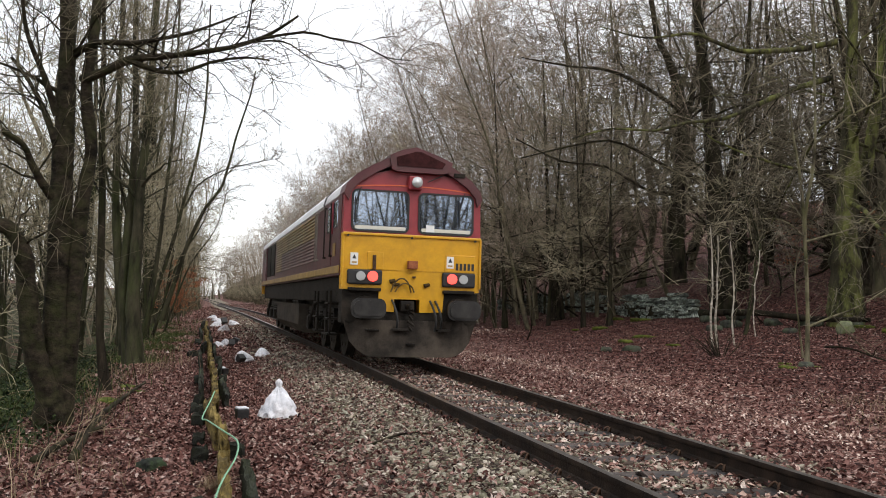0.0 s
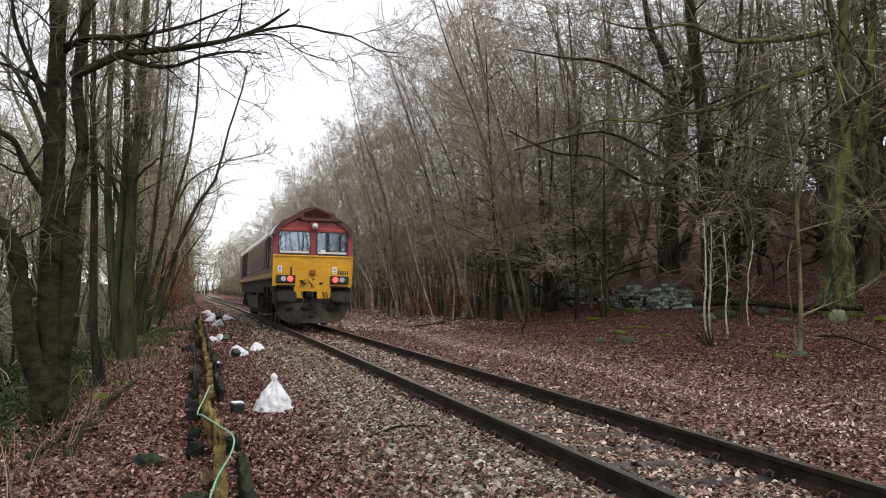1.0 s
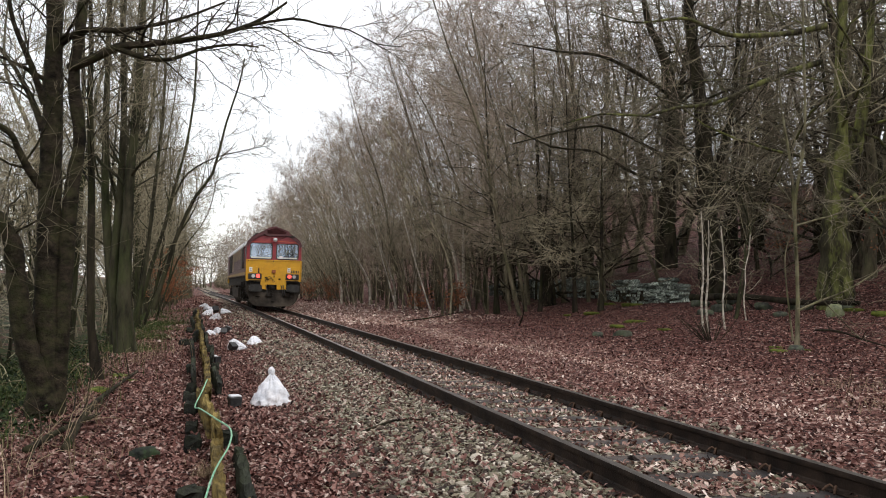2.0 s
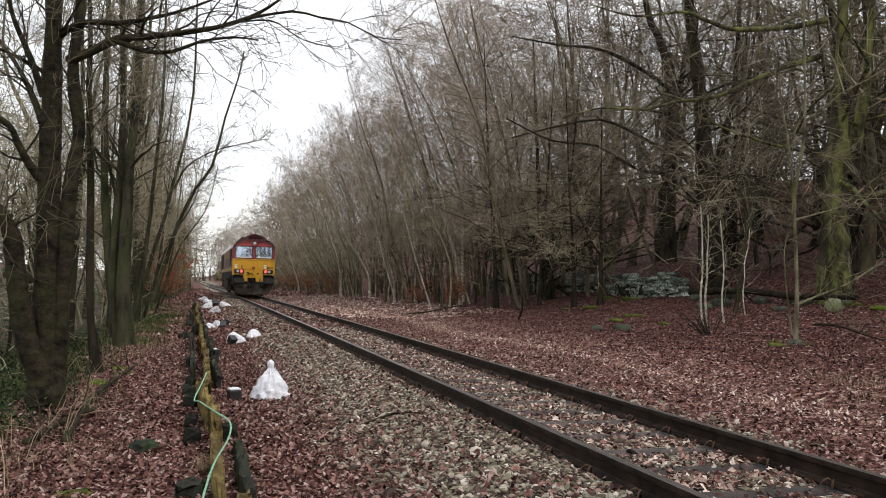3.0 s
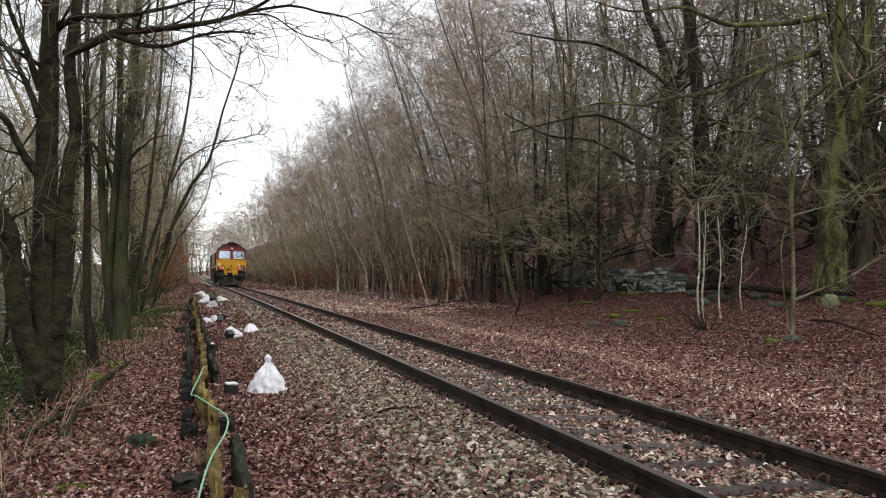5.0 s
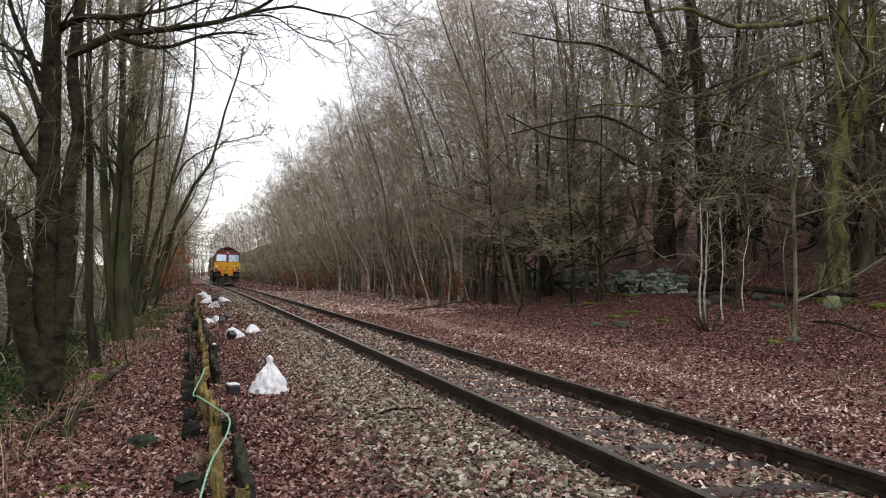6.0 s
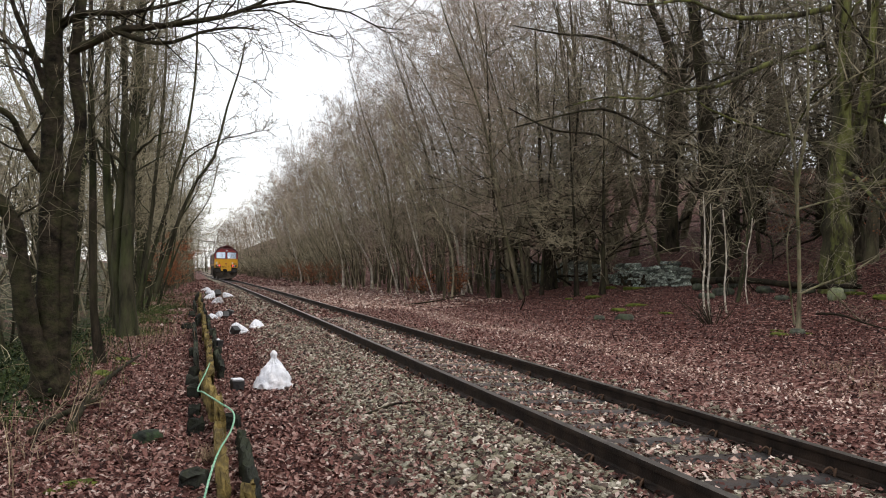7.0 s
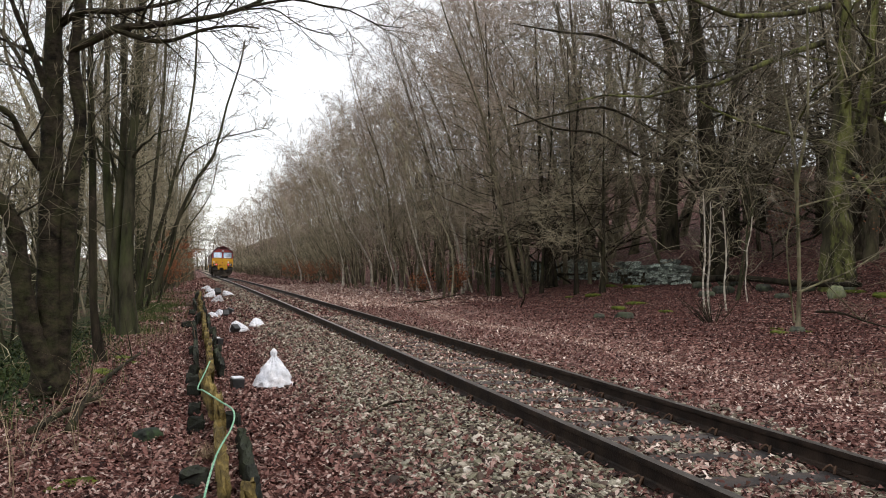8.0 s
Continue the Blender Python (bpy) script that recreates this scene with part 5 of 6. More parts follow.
    for k, (x, y, h, r, lx) in enumerate(((12.0, 30.8, 9, 0.12, -0.1), (11.1, 31.3, 10, 0.1, -0.6), (11.0, 34.7, 11, 0.1, 0.5), (9.5, 36.1, 12.5, 0.13, -0.9))):
        z = float(ground_z(x, y)) - 0.1
        tree("rowan_tree", "dark slim bare tree before the old wall", 140 + k, [([(x, y, z), (x + lx * 0.2, y, z + h * 0.25), (x + lx * 0.6, y, z + h * 0.55), (x + lx, y, z + h)], r, 0.015, None)], dict(BIRCH, first=0.2, angle=74, reach=3.4), M_DARK_BARK, M_TWIG)
    # pale stems that bow out over the verge
    bowed = (
        ([(7.94, 50.00, 1.09), (7.74, 50.00, 1.77), (7.03, 50.00, 3.45), (6.10, 50.00, 4.43), (5.19, 50.00, 6.08), (4.58, 50.00, 7.40), (3.92, 50.00, 8.87)], 0.075),
        ([(8.21, 46.00, 1.13), (8.16, 46.00, 3.03), (7.93, 46.00, 5.24), (7.68, 46.00, 7.13), (7.40, 46.00, 9.02), (6.72, 46.00, 10.88)], 0.085),
        ([(9.26, 41.00, 1.20), (8.92, 41.00, 2.91), (8.50, 41.00, 4.04), (8.25, 41.00, 5.45), (7.65, 41.00, 6.71), (7.20, 41.00, 7.96), (6.63, 41.00, 9.34)], 0.085),
        ([(10.02, 43.00, 3.31), (9.96, 43.00, 5.42), (9.60, 43.00, 8.12), (9.45, 43.00, 10.23), (9.22, 43.00, 12.95)], 0.085),
        ([(6.63, 62.00, 1.79), (5.71, 62.00, 4.67), (4.85, 62.00, 6.70), (3.82, 62.00, 8.30), (3.08, 62.00, 9.70)], 0.085),
        ([(6.10, 84.00, 0.77), (5.37, 84.00, 2.96), (4.57, 84.00, 5.71), (4.12, 84.00, 7.90), (3.08, 84.00, 9.79)], 0.1),
        ([(7.76, 57.00, 1.49), (6.93, 57.00, 2.93), (5.92, 57.00, 4.43), (5.38, 57.00, 6.71), (4.46, 57.00, 8.19), (3.84, 57.00, 9.68)], 0.075),
    )
    for k, (P, r) in enumerate(bowed):
        x, y, _ = P[0]
        P = [(x + 0.1, y, float(ground_z(x, y)) - 0.1)] + P
        tree("birch_tree", "pale-stemmed birch bowed out over the verge", 160 + k, [(P, r, 0.025, None)], dict(BIRCH, first=0.3, count=22, reach=2.0), M_BIRCH_BARK, M_PURPLE_TWIG, group="birches beside the line")
    # two old beeches behind the wall
    level = dict(BEECH, count=14, first=0.12, reach=3.2, angle=50, subs=6, sub_reach=1.6, thick=0.007, ends=3, bends=3, end_bends=2)
    high = dict(first=0.3, count=14, reach=5.0)
    st = [([(16.65, 30.00, 1.13), (16.39, 30.00, 3.54), (16.16, 30.00, 5.84), (16.01, 30.00, 8.14), (15.70, 30.00, 10.44), (15.34, 30.00, 12.72), (14.87, 30.00, 17.78), (14.65, 30.00, 22.44)], 0.55, 0.08, high),
          ([(16.34, 30.00, 4.81), (16.89, 30.00, 6.82), (17.44, 30.00, 8.96), (17.66, 30.00, 11.58), (17.84, 30.00, 16.59)], 0.24, 0.05, high),
          ([(15.72, 29.50, 6.39), (14.55, 29.00, 6.36), (13.23, 28.50, 6.50), (11.65, 28.00, 6.95), (10.15, 27.50, 7.16), (8.31, 27.00, 6.69), (6.45, 26.50, 6.08)], 0.1, 0.02, level),
          ([(16.04, 29.80, 5.12), (16.65, 28.80, 5.73), (17.22, 27.80, 5.54), (17.71, 26.80, 5.57)], 0.09, 0.02, level)]
    tree("beech_tree", "large dark beech behind the old wall with level boughs", 170, st, BEECH, M_DARK_BARK, M_DARK_TWIG, group="beeches of the wood")
    st = [([(16.27, 33.00, 2.31), (16.24, 33.00, 4.18), (16.35, 33.00, 6.69), (16.54, 33.00, 8.72), (16.32, 33.00, 10.72), (15.73, 33.00, 12.18), (15.08, 33.00, 13.61), (14.19, 33.00, 18.53)], 0.5, 0.08, high),
          ([(16.49, 33.00, 8.34), (16.90, 33.00, 10.52), (17.28, 33.00, 12.86), (17.77, 33.00, 17.80)], 0.22, 0.05, high),
          ([(16.15, 32.60, 9.86), (14.28, 31.85, 10.38), (12.03, 31.10, 10.80), (9.70, 30.35, 10.59), (7.53, 29.60, 10.48)], 0.12, 0.02, level),
          ([(16.06, 32.60, 6.13), (13.96, 31.60, 6.12), (11.62, 30.60, 6.76), (9.23, 29.60, 6.66), (7.01, 28.60, 7.16)], 0.1, 0.02, level)]
    tree("beech_tree", "large dark beech behind the old wall with level boughs", 171, st, BEECH, M_DARK_BARK, M_DARK_TWIG, group="beeches of the wood")
    tree("beech_tree", "tall slim dark beech up the bank", 172, [([(23.24, 36.00, 3.57), (23.35, 36.00, 6.97), (23.63, 36.00, 9.83), (23.41, 36.00, 12.67), (23.03, 36.00, 15.49), (22.77, 36.00, 21.21)], 0.27, 0.06, high)], BEECH, M_DARK_BARK, M_DARK_TWIG, group="beeches of the wood")
    # the great mossy beech above the broken wall
    x, y = 15.8, 22.2
    z = float(ground_z(x, y)) - 0.2
    long_limb = dict(BEECH, count=13, first=0.12, reach=2.6, angle=48, subs=6, sub_reach=1.3, ends=3, thick=0.006, bends=3, end_bends=2)
    st = [([(x, y, z), (x - 0.05, y, z + 2.5), (x + 0.1, y, z + 5.5), (x + 0.2, y, z + 9.0), (x + 0.3, y, z + 17)], 0.6, 0.06, dict(first=0.35, count=10)),
          ([(x + 0.3, y, z + 4.2), (x + 0.9, y, z + 6.0), (x + 1.3, y, z + 9.0), (x + 1.6, y, z + 15)], 0.3, 0.04, dict(first=0.3, count=8)),
          ([(14.99, 22.00, 8.56), (13.31, 21.79, 7.94), (11.93, 21.57, 7.29), (10.75, 21.36, 6.76), (9.35, 21.14, 6.48), (8.26, 20.93, 6.12), (6.85, 20.71, 6.02), (5.60, 20.50, 5.61)], 0.095, 0.015, long_limb),
          ([(15.36, 22.20, 9.81), (13.82, 21.95, 9.35), (11.72, 21.70, 8.97), (10.50, 21.45, 9.05), (9.59, 21.20, 9.11), (7.95, 20.95, 8.73), (6.44, 20.70, 8.79)], 0.11, 0.015, long_limb),
          ([(x + 0.3, y - 0.2, z + 3.4), (x + 1.4, y - 1.2, z + 3.8), (x + 2.8, y - 2.2, z + 4.6), (x + 4.0, y - 3.0, z + 6.0)], 0.13, 0.02, long_limb)]
    tree("beech_tree", "massive old beech with green mossy trunk on the bank", 131, st, BEECH, M_MOSSY_BARK, M_DARK_TWIG)
    # a clump of cut thin shoots
    rng = np.random.default_rng(77)
    x, y = 8.9, 18.6
    z = float(ground_z(x, y)) - 0.05
    st = []
    for i in range(14):
        a, b = rng.normal(0, 0.28), rng.normal(0, 0.28)
        st.append(([(x + a * 0.3, y + b * 0.3, z), (x + a, y + b, z + 0.35), (x + a * 1.7, y + b * 1.7, z + rng.uniform(0.5, 0.9))], 0.016, 0.005, None))
    tree("coppiced_bush", "low tuft of cut dark shoots among leaves", 150, st, dict(SCRUB, count=2, reach=0.3, subs=2, sub_reach=0.15, ends=1, end_reach=0.1, thick=0.003), M_DARK_BARK, M_DARK_TWIG, "bush")


bank_stems()

# ======== the old timber edging ========


def rough_timber(name, L, W, H, material, seed, jag=0.04, label="", category="timber", group=""):
    """A rotten plank on edge along y, with split, uneven ends and top."""
    rng = np.random.default_rng(seed)
    n = max(5, int(L / 0.12))
    prof = [(-0.5, 0), (-0.5, 0.5), (-0.5, 0.92), (-0.25, 1.0), (0.1, 0.97), (0.4, 1.0), (0.5, 0.9), (0.5, 0.45), (0.5, 0)]
    V, F, k = [], [], len(prof)
    for i in range(n + 1):
        y = L * i / n
        end = max(0, 1 - min(i, n - i) / 2.0)
        for u, v in prof:
            top = v > 0.85
            V.append((u * W + rng.normal(0, 0.006), y + (rng.normal(0, jag) if end else 0), v * H + (rng.normal(0, 0.014) - end * abs(rng.normal(0, jag)) if top else 0)))
    for i in range(n):
        for j in range(k):
            a, b = i * k + j, i * k + (j + 1) % k
            F.append((a, a + k, b + k, b))
    F.append(tuple(range(k))), F.append(tuple(range(n * k, n * k + k))[::-1])
    ob = mesh_of(name, V, F, material)
    return tagged(ob, label, category, group)


def edging():
    rng = np.random.default_rng(3)
    y, k = 4.3, 0
    # the yellow core: stumps and planks end to end
    for L, gap, dx, top, w in ((0.9, 0.0, -0.06, -0.12, 0.115), (0.36, 0.06, 0.07, -0.06, 0.11), (2.2, 0.02, -0.04, -0.11, 0.11), (1.2, 0.03, 0.02, -0.03, 0.12), (1.9, 0.03, -0.02, -0.02, 0.115), (2.4, 0.05, -0.03, -0.06, 0.115),
                               (2.6, 0.06, 0.0, -0.08, 0.115), (2.4, 0.1, 0.01, -0.06, 0.12), (2.9, 0.1, -0.02, -0.07, 0.12), (3.0, 0.15, 0.0, -0.08, 0.12), (3.4, 0.2, 0.0, -0.06, 0.12), (4.0, 0.3, -0.01, -0.08, 0.12), (5.0, 0.4, 0.0, -0.09, 0.13), (6.0, 0.5, 0.0, -0.1, 0.13)):
        x = -3.315 - 0.0045 * y + dx
        if k == 1:
            y = 5.05
        g = float(ground_z(x, y))
        ob = rough_timber("rotten_timber", L, w * 0.66, top - g + 0.05, M_TIMBER, 200 + k, 0.05, "yellow-brown rotten timber standing in the edging", "timber", "timbers of the edging")
        ob.matrix_basis = pose(x, y, g - 0.08, 0, rng.normal(0, 3), rng.normal(0, 1.0))
        y += L + gap
        k += 1
    # dark boards along both faces
    for i, (x, y, L, top, tilt) in enumerate(((-3.2, 5.3, 2.3, -0.2, 9), (-3.22, 12.2, 2.4, -0.16, 6), (-3.24, 16.5, 2.8, -0.18, 4), (-3.28, 21.0, 3.2, -0.18, 3), (-3.3, 27, 4.0, -0.18, 2), (-3.36, 36, 5.0, -0.2, 2),
                                              (-3.66, 13.5, 2.8, -0.14, -4), (-3.68, 18.0, 3.0, -0.13, -4), (-3.68, 23.0, 3.6, -0.12, -3), (-3.7, 30.0, 5, -0.13, -2), (-3.75, 40.0, 7, -0.14, 0), (-3.62, 4.2, 1.0, -0.16, -3))):
        x += 0.1 if x < -3.4 else -0.02
        g = float(ground_z(x, y))
        ob = rough_timber("edging_board", L, 0.07, top - g + 0.06, M_GREY_TIMBER, 230 + i, 0.03, "dark grey weathered board beside the edging", "board", "boards of the edging")
        ob.matrix_basis = pose(x, y, g - 0.06, 0, tilt, rng.normal(0, 1.2))
    # short blocks across the line
    for i, (x, y, w, L, h) in enumerate(((-3.68, 6.2, 0.3, 0.14, 0.16), (-3.66, 8.2, 0.24, 0.2, 0.2), (-3.68, 9.3, 0.2, 0.3, 0.14), (-3.7, 10.4, 0.24, 0.2, 0.2), (-3.72, 11.8, 0.26, 0.3, 0.16), (-3.72, 12.7, 0.2, 0.2, 0.2), (-3.22, 8.25, 0.3, 0.16, 0.2), 
                                         (-3.18, 14.6, 0.2, 0.3, 0.22), (-3.14, 15.6, 0.2, 0.25, 0.2), (-3.7, 15.2, 0.24, 0.2, 0.22), (-3.86, 21.8, 0.5, 0.18, 0.2), (-3.2, 19.5, 0.2, 0.3, 0.26), (-3.25, 24.2, 0.2, 0.4, 0.26), (-3.82, 27.5, 0.3, 0.3, 0.25), (-3.3, 33, 0.2, 0.4, 0.26), (-3.72, 5.0, 0.34, 0.2, 0.24))):
        x += 0.1 if x < -3.4 else -0.05
        g = float(ground_z(x, y))
        ob = rough_timber("timber_block", L * 0.8, w * 0.6, h * 0.7 + 0.05, M_GREY_TIMBER, 260 + i, 0.012, "short dark block of old timber against the edging", "block", "blocks of the edging")
        ob.matrix_basis = pose(x, y, g - 0.04, rng.normal(0, 3), rng.normal(0, 4), rng.normal(0, 8))


edging()


def rope():
    """Green rope trailing over the edging."""
    P = stem_line([(-3.55, 4.5, -0.28), (-3.52, 5.1, -0.18), (-3.43, 5.9, -0.07), (-3.3, 6.7, -0.03), (-3.27, 7.25, 0.0), (-3.36, 7.9, -0.02), (-3.5, 8.8, -0.05), (-3.55, 9.35, -0.1), (-3.47, 9.8, 0.02), (-3.42, 10.6, 0.03), (-3.4, 11.4, -0.05)], 60)
    w = Wood()
    w.tube(P, np.full(len(P), 0.0075), 6)
    tagged(w.mesh("rope", M_ROPE, None), "green plastic rope trailing over the timber edging", "rope")


rope()

# ======== sacks, pots and stones beside the track ========


def sack(x, y, w, h, seed, tied=True, flat=1.0):
    rng = np.random.default_rng(seed)
    prof = ((0.0, 0.6), (0.0, 1.04), (0.05, 1.06), (0.18, 0.95), (0.32, 0.82), (0.45, 0.68), (0.56, 0.53), (0.65, 0.38), (0.72, 0.24), (0.78, 0.13), (0.85, 0.17), (0.93, 0.16), (1.0, 0.05)) if tied else ((0.0, 0.6), (0.0, 1.0), (0.1, 1.05), (0.25, 1.0), (0.42, 0.9), (0.6, 0.74), (0.76, 0.55), (0.9, 0.32), (1.0, 0.1))
    n, V, F = 60, [], []
    rings = np.linspace(0, 1, 30)
    fs, rs = np.interp(rings, np.linspace(0, 1, len(prof)), [p[0] for p in prof]), np.interp(rings, np.linspace(0, 1, len(prof)), [p[1] for p in prof])
    prof = list(zip(fs, rs))
    ph = rng.uniform(0, 6.28, 6)
    skew = rng.normal(0, 0.06 if tied else 0.35, 2)
    for f, r in prof:
        for i in range(n):
            a = i * 2 * math.pi / n
            p = Vector((math.cos(a) * r, math.sin(a) * r, 1.6 * f + seed * 5.3))
            p += 0.35 * Vector((noise.noise(p * 2), noise.noise(p * 2 + Vector((9, 0, 0))), noise.noise(p * 2 + Vector((0, 9, 0)))))
            crease = 0.42 * (0.4 - abs(noise.noise(p * 2.3))) + 0.2 * (0.3 - abs(noise.noise(p * 5.5))) + 0.09 * noise.noise(p * 12)
            q = r * (1 + crease + 0.07 * math.sin(2 * a + ph[0]) + 0.05 * math.sin(3 * a + ph[1] + 3 * f) + 0.12 * f * math.sin(11 * a + ph[2] + 4 * f))
            lift = 0 if f == 0 else 0.07 * h * noise.noise(p * 3)
            lean = 0.16 * max(0.0, f - 0.55) if tied else 0.0
            V.append((w / 2 * q * math.cos(a) + (skew[0] * f * f + lean) * w, flat * w / 2 * q * math.sin(a) + skew[1] * w * f * f, max(0.0, h * f + lift)))
    for i in range(len(prof) - 1):
        for j in range(n):
            c = (j + 1) % n
            F.append((i * n + j, i * n + c, i * n + n + c, i * n + n + j))
    F.append(tuple(range(n))[::-1])
    F.append(tuple(range((len(prof) - 1) * n, len(prof) * n)))
    thing = mesh_of("plastic_sack", V, F, M_BAG, smooth=True)
    thing.matrix_basis = pose(x, y, float(ground_z(x, y)) - 0.005, 0, 0, float(rng.uniform(0, 360)))
    return tagged(thing, "crumpled white plastic sack tied at the neck on leaves" if tied else "slumped white plastic sack lying on leaves", "sack", "sacks beside the track")


sack(-2.61, 11.1, 0.42, 0.49, 1)
sack(-2.6, 20.6, 0.4, 0.26, 2, False)
sack(-2.15, 21.3, 0.46, 0.2, 3, False, 0.7)
sack(-3.12, 26.6, 0.28, 0.16, 4, False)
sack(-2.88, 26.9, 0.3, 0.2, 5, False)
sack(-2.75, 37.5, 0.4, 0.3, 6, False)
sack(-3.0, 42.5, 0.44, 0.34, 7, False)
sack(-2.1, 43.0, 0.45, 0.26, 8, False)
sack(-3.2, 17.5, 0.24, 0.15, 9, False)
sack(-2.75, 52.0, 0.6, 0.25, 10, False)
sack(-3.0, 60.0, 0.5, 0.25, 11, False)


def pot(x, y, s, turn, lying=0, lined=False):
    bm = bmesh.new()
    soft_box(bm, -s / 2, s / 2, -s / 2, s / 2, 0, s * 0.95, 0.008)
    for v in bm.verts:
        if v.co.z < s * 0.4:
            v.co.x *= 0.86
            v.co.y *= 0.86
    thing = part("plant_pot", bm, M_BLACK)
    if lined:
        bm = bmesh.new()
        soft_box(bm, -s * 0.47, s * 0.47, -s * 0.47, s * 0.47, s * 0.96, s * 1.12, 0.015)
        part("white_lining", bm, M_BAG, thing, "white lining folded over the rim")
    thing.matrix_basis = pose(x, y, float(ground_z(x, y)) + (0.5 * s * math.sin(radians(lying))), lying, 0, turn)
    tagged(thing, "small square black plastic pot with a white lining" if lined else "small square black plastic pot tipped on leaves", "pot", "pots beside the track")


pot(-3.07, 10.95, 0.155, 12, 0, True)
pot(-2.75, 20.1, 0.17, 35, 35)
pot(-2.75, 26.5, 0.17, 10, 60)
pot(-2.6, 27.5, 0.18, 70, 20)
pot(-3.16, 17.2, 0.15, 40, 0)
pot(-2.6, 46, 0.3, 20, 50)


def boulder(x, y, sx, sy, sz, seed, material, label, name="stone", category="stone", sink=0.3):
    bm = bmesh.new()
    bmesh.ops.create_icosphere(bm, subdivisions=3, radius=1)
    for v in bm.verts:
        d = noise.noise(v.co * 1.3 + Vector((seed * 7.1, 0, 0))) * 0.35 + noise.noise(v.co * 4 + Vector((0, seed * 3.3, 0))) * 0.09
        c = v.co * (1 + d)
        c = Vector([math.copysign(min(abs(t), 0.85), t) for t in c])
        v.co = Vector((c.x * sx, c.y * sy, c.z * sz))
    ob = part(name, bm, material, smooth=True)
    ob.matrix_basis = pose(x, y, float(ground_z(x, y)) + sz * (1 - 2 * sink) * 0.85, 0, 0, seed * 40)
    return tagged(ob, label, category)


boulder(-3.97, 8.1, 0.15, 0.1, 0.085, 1, surface("dark_mossy_stone", (0.014, 0.016, 0.014), (0.05, 0.054, 0.046), 8, 40, 0.85, 0, 0.6, (0.05, 0.09, 0.03), 0.8), "dark green-stained flat stone on the leafy path")
boulder(13.4, 19.5, 0.3, 0.22, 0.26, 2, surface("pale_lichen_stone", (0.12, 0.13, 0.08), (0.3, 0.31, 0.2), 5, 30, 0.9, 0, 0.5, (0.12, 0.15, 0.04), 0.95), "pale lichened boulder on the bank", sink=0.2)
for i, (x, y, s) in enumerate(((8.25, 15.2, 0.3), (9.0, 15.4, 0.2), (8.7, 15.9, 0.16), (11.0, 29.6, 0.4), (10.4, 30.5, 0.3), (9.4, 24.5, 0.35), (10.6, 25.5, 0.45), (9.6, 22.0, 0.25), (13.6, 18.0, 0.5), (14.5, 20.0, 0.4), (-4.85, 13.2, 0.3), (-4.6, 14.2, 0.22), (-4.38, 6.75, 0.16), (-4.52, 6.6, 0.1), (-4.75, 15.2, 0.24), (13.5, 31.0, 0.5), (13.9, 34, 0.5))):
    boulder(x, y, s, s * 0.6, s * 0.22, 20 + i, M_MOSS, "low cushion of bright green moss", "moss_cushion", "moss", 0.45)
for i, (x, y, s) in enumerate(((8.75, 15.3, 0.2), (7.2, 21.5, 0.22), (7.8, 21.2, 0.3), (12.6, 24.5, 0.3), (13.8, 25.3, 0.4), (14.8, 26.5, 0.45), (14.6, 24.2, 0.35), (15.0, 22.8, 0.4), (14.4, 27.5, 0.4), (13.2, 21.5, 0.25), (14.9, 20.9, 0.4))):
    boulder(x, y, s, s * 0.8, s * 0.55, 50 + i, M_FALLEN_STONE, "mossy fallen wall stone half sunk in leaves")


def fallen_log(points, r, seed, label):
    rng = np.random.default_rng(seed)
    w = Wood()
    P = stem_line(points, 16)
    R = np.linspace(r, r * 0.5, len(P)) * (1 + rng.normal(0, 0.06, len(P)))
    # both ends close to a broken point
    P = np.concatenate([P[:1] - 0.03 * (P[1:2] - P[:1]), P, P[-1:] + 0.03 * (P[-1:] - P[-2:-1])])
    w.tube(P, np.concatenate([[0.001], R, [0.001]]), 8)
    log = tagged(w.mesh("fallen_branch", M_DARK_BARK, None), label, "branch")
    for i in range(6 if r > 0.02 else 0):
        q, d = along(P, rng.uniform(0.2, 0.95))
        B = bent(rng, q, off(rng, d, 50), rng.uniform(0.3, 1.0), 4, 0.2, 0.02)
        w = Wood()
        w.tube(B, np.linspace(r * 0.3, 0.004, len(B)), 4)
        w.mesh("side_shoot", M_DARK_BARK, log)


def on_ground(x, y, up=0.05):
    return (x, y, float(ground_z(x, y)) + up)


fallen_log([on_ground(-4.7, 8.6), on_ground(-4.72, 10.5, 0.08), on_ground(-4.68, 12.5, 0.08), on_ground(-4.5, 15.5, 0.06)], 0.042, 1, "dark fallen branch lying along the path edge")
fallen_log([on_ground(-5.0, 8.4), on_ground(-4.8, 9.3, 0.12), on_ground(-4.6, 10.4, 0.05)], 0.035, 2, "dark fallen stick among leaves")
fallen_log([on_ground(14.2, 27.8, 0.3), on_ground(14.6, 25.2, 0.35), on_ground(14.6, 22.5, 0.3), on_ground(14.2, 19.5, 0.25)], 0.14, 3, "mossy fallen trunk along the broken wall")
fallen_log([on_ground(11.0, 17.4, 0.1), on_ground(10.6, 16.2, 0.18), on_ground(10.4, 15.2, 0.14), on_ground(10.2, 14.4, 0.1)], 0.03, 4, "pale fallen bough among the leaves")
fallen_log([on_ground(7.2, 27.5, 0.02), on_ground(7.0, 26.6, 0.5), on_ground(6.8, 26.2, 1.2)], 0.03, 5, "pale broken stick leaning on the verge")
fallen_log([on_ground(4.4, 33, 0.03), on_ground(5.8, 33.6, 0.12), on_ground(7.2, 34.0, 0.3)], 0.03, 6, "thin fallen branch lying on the verge")
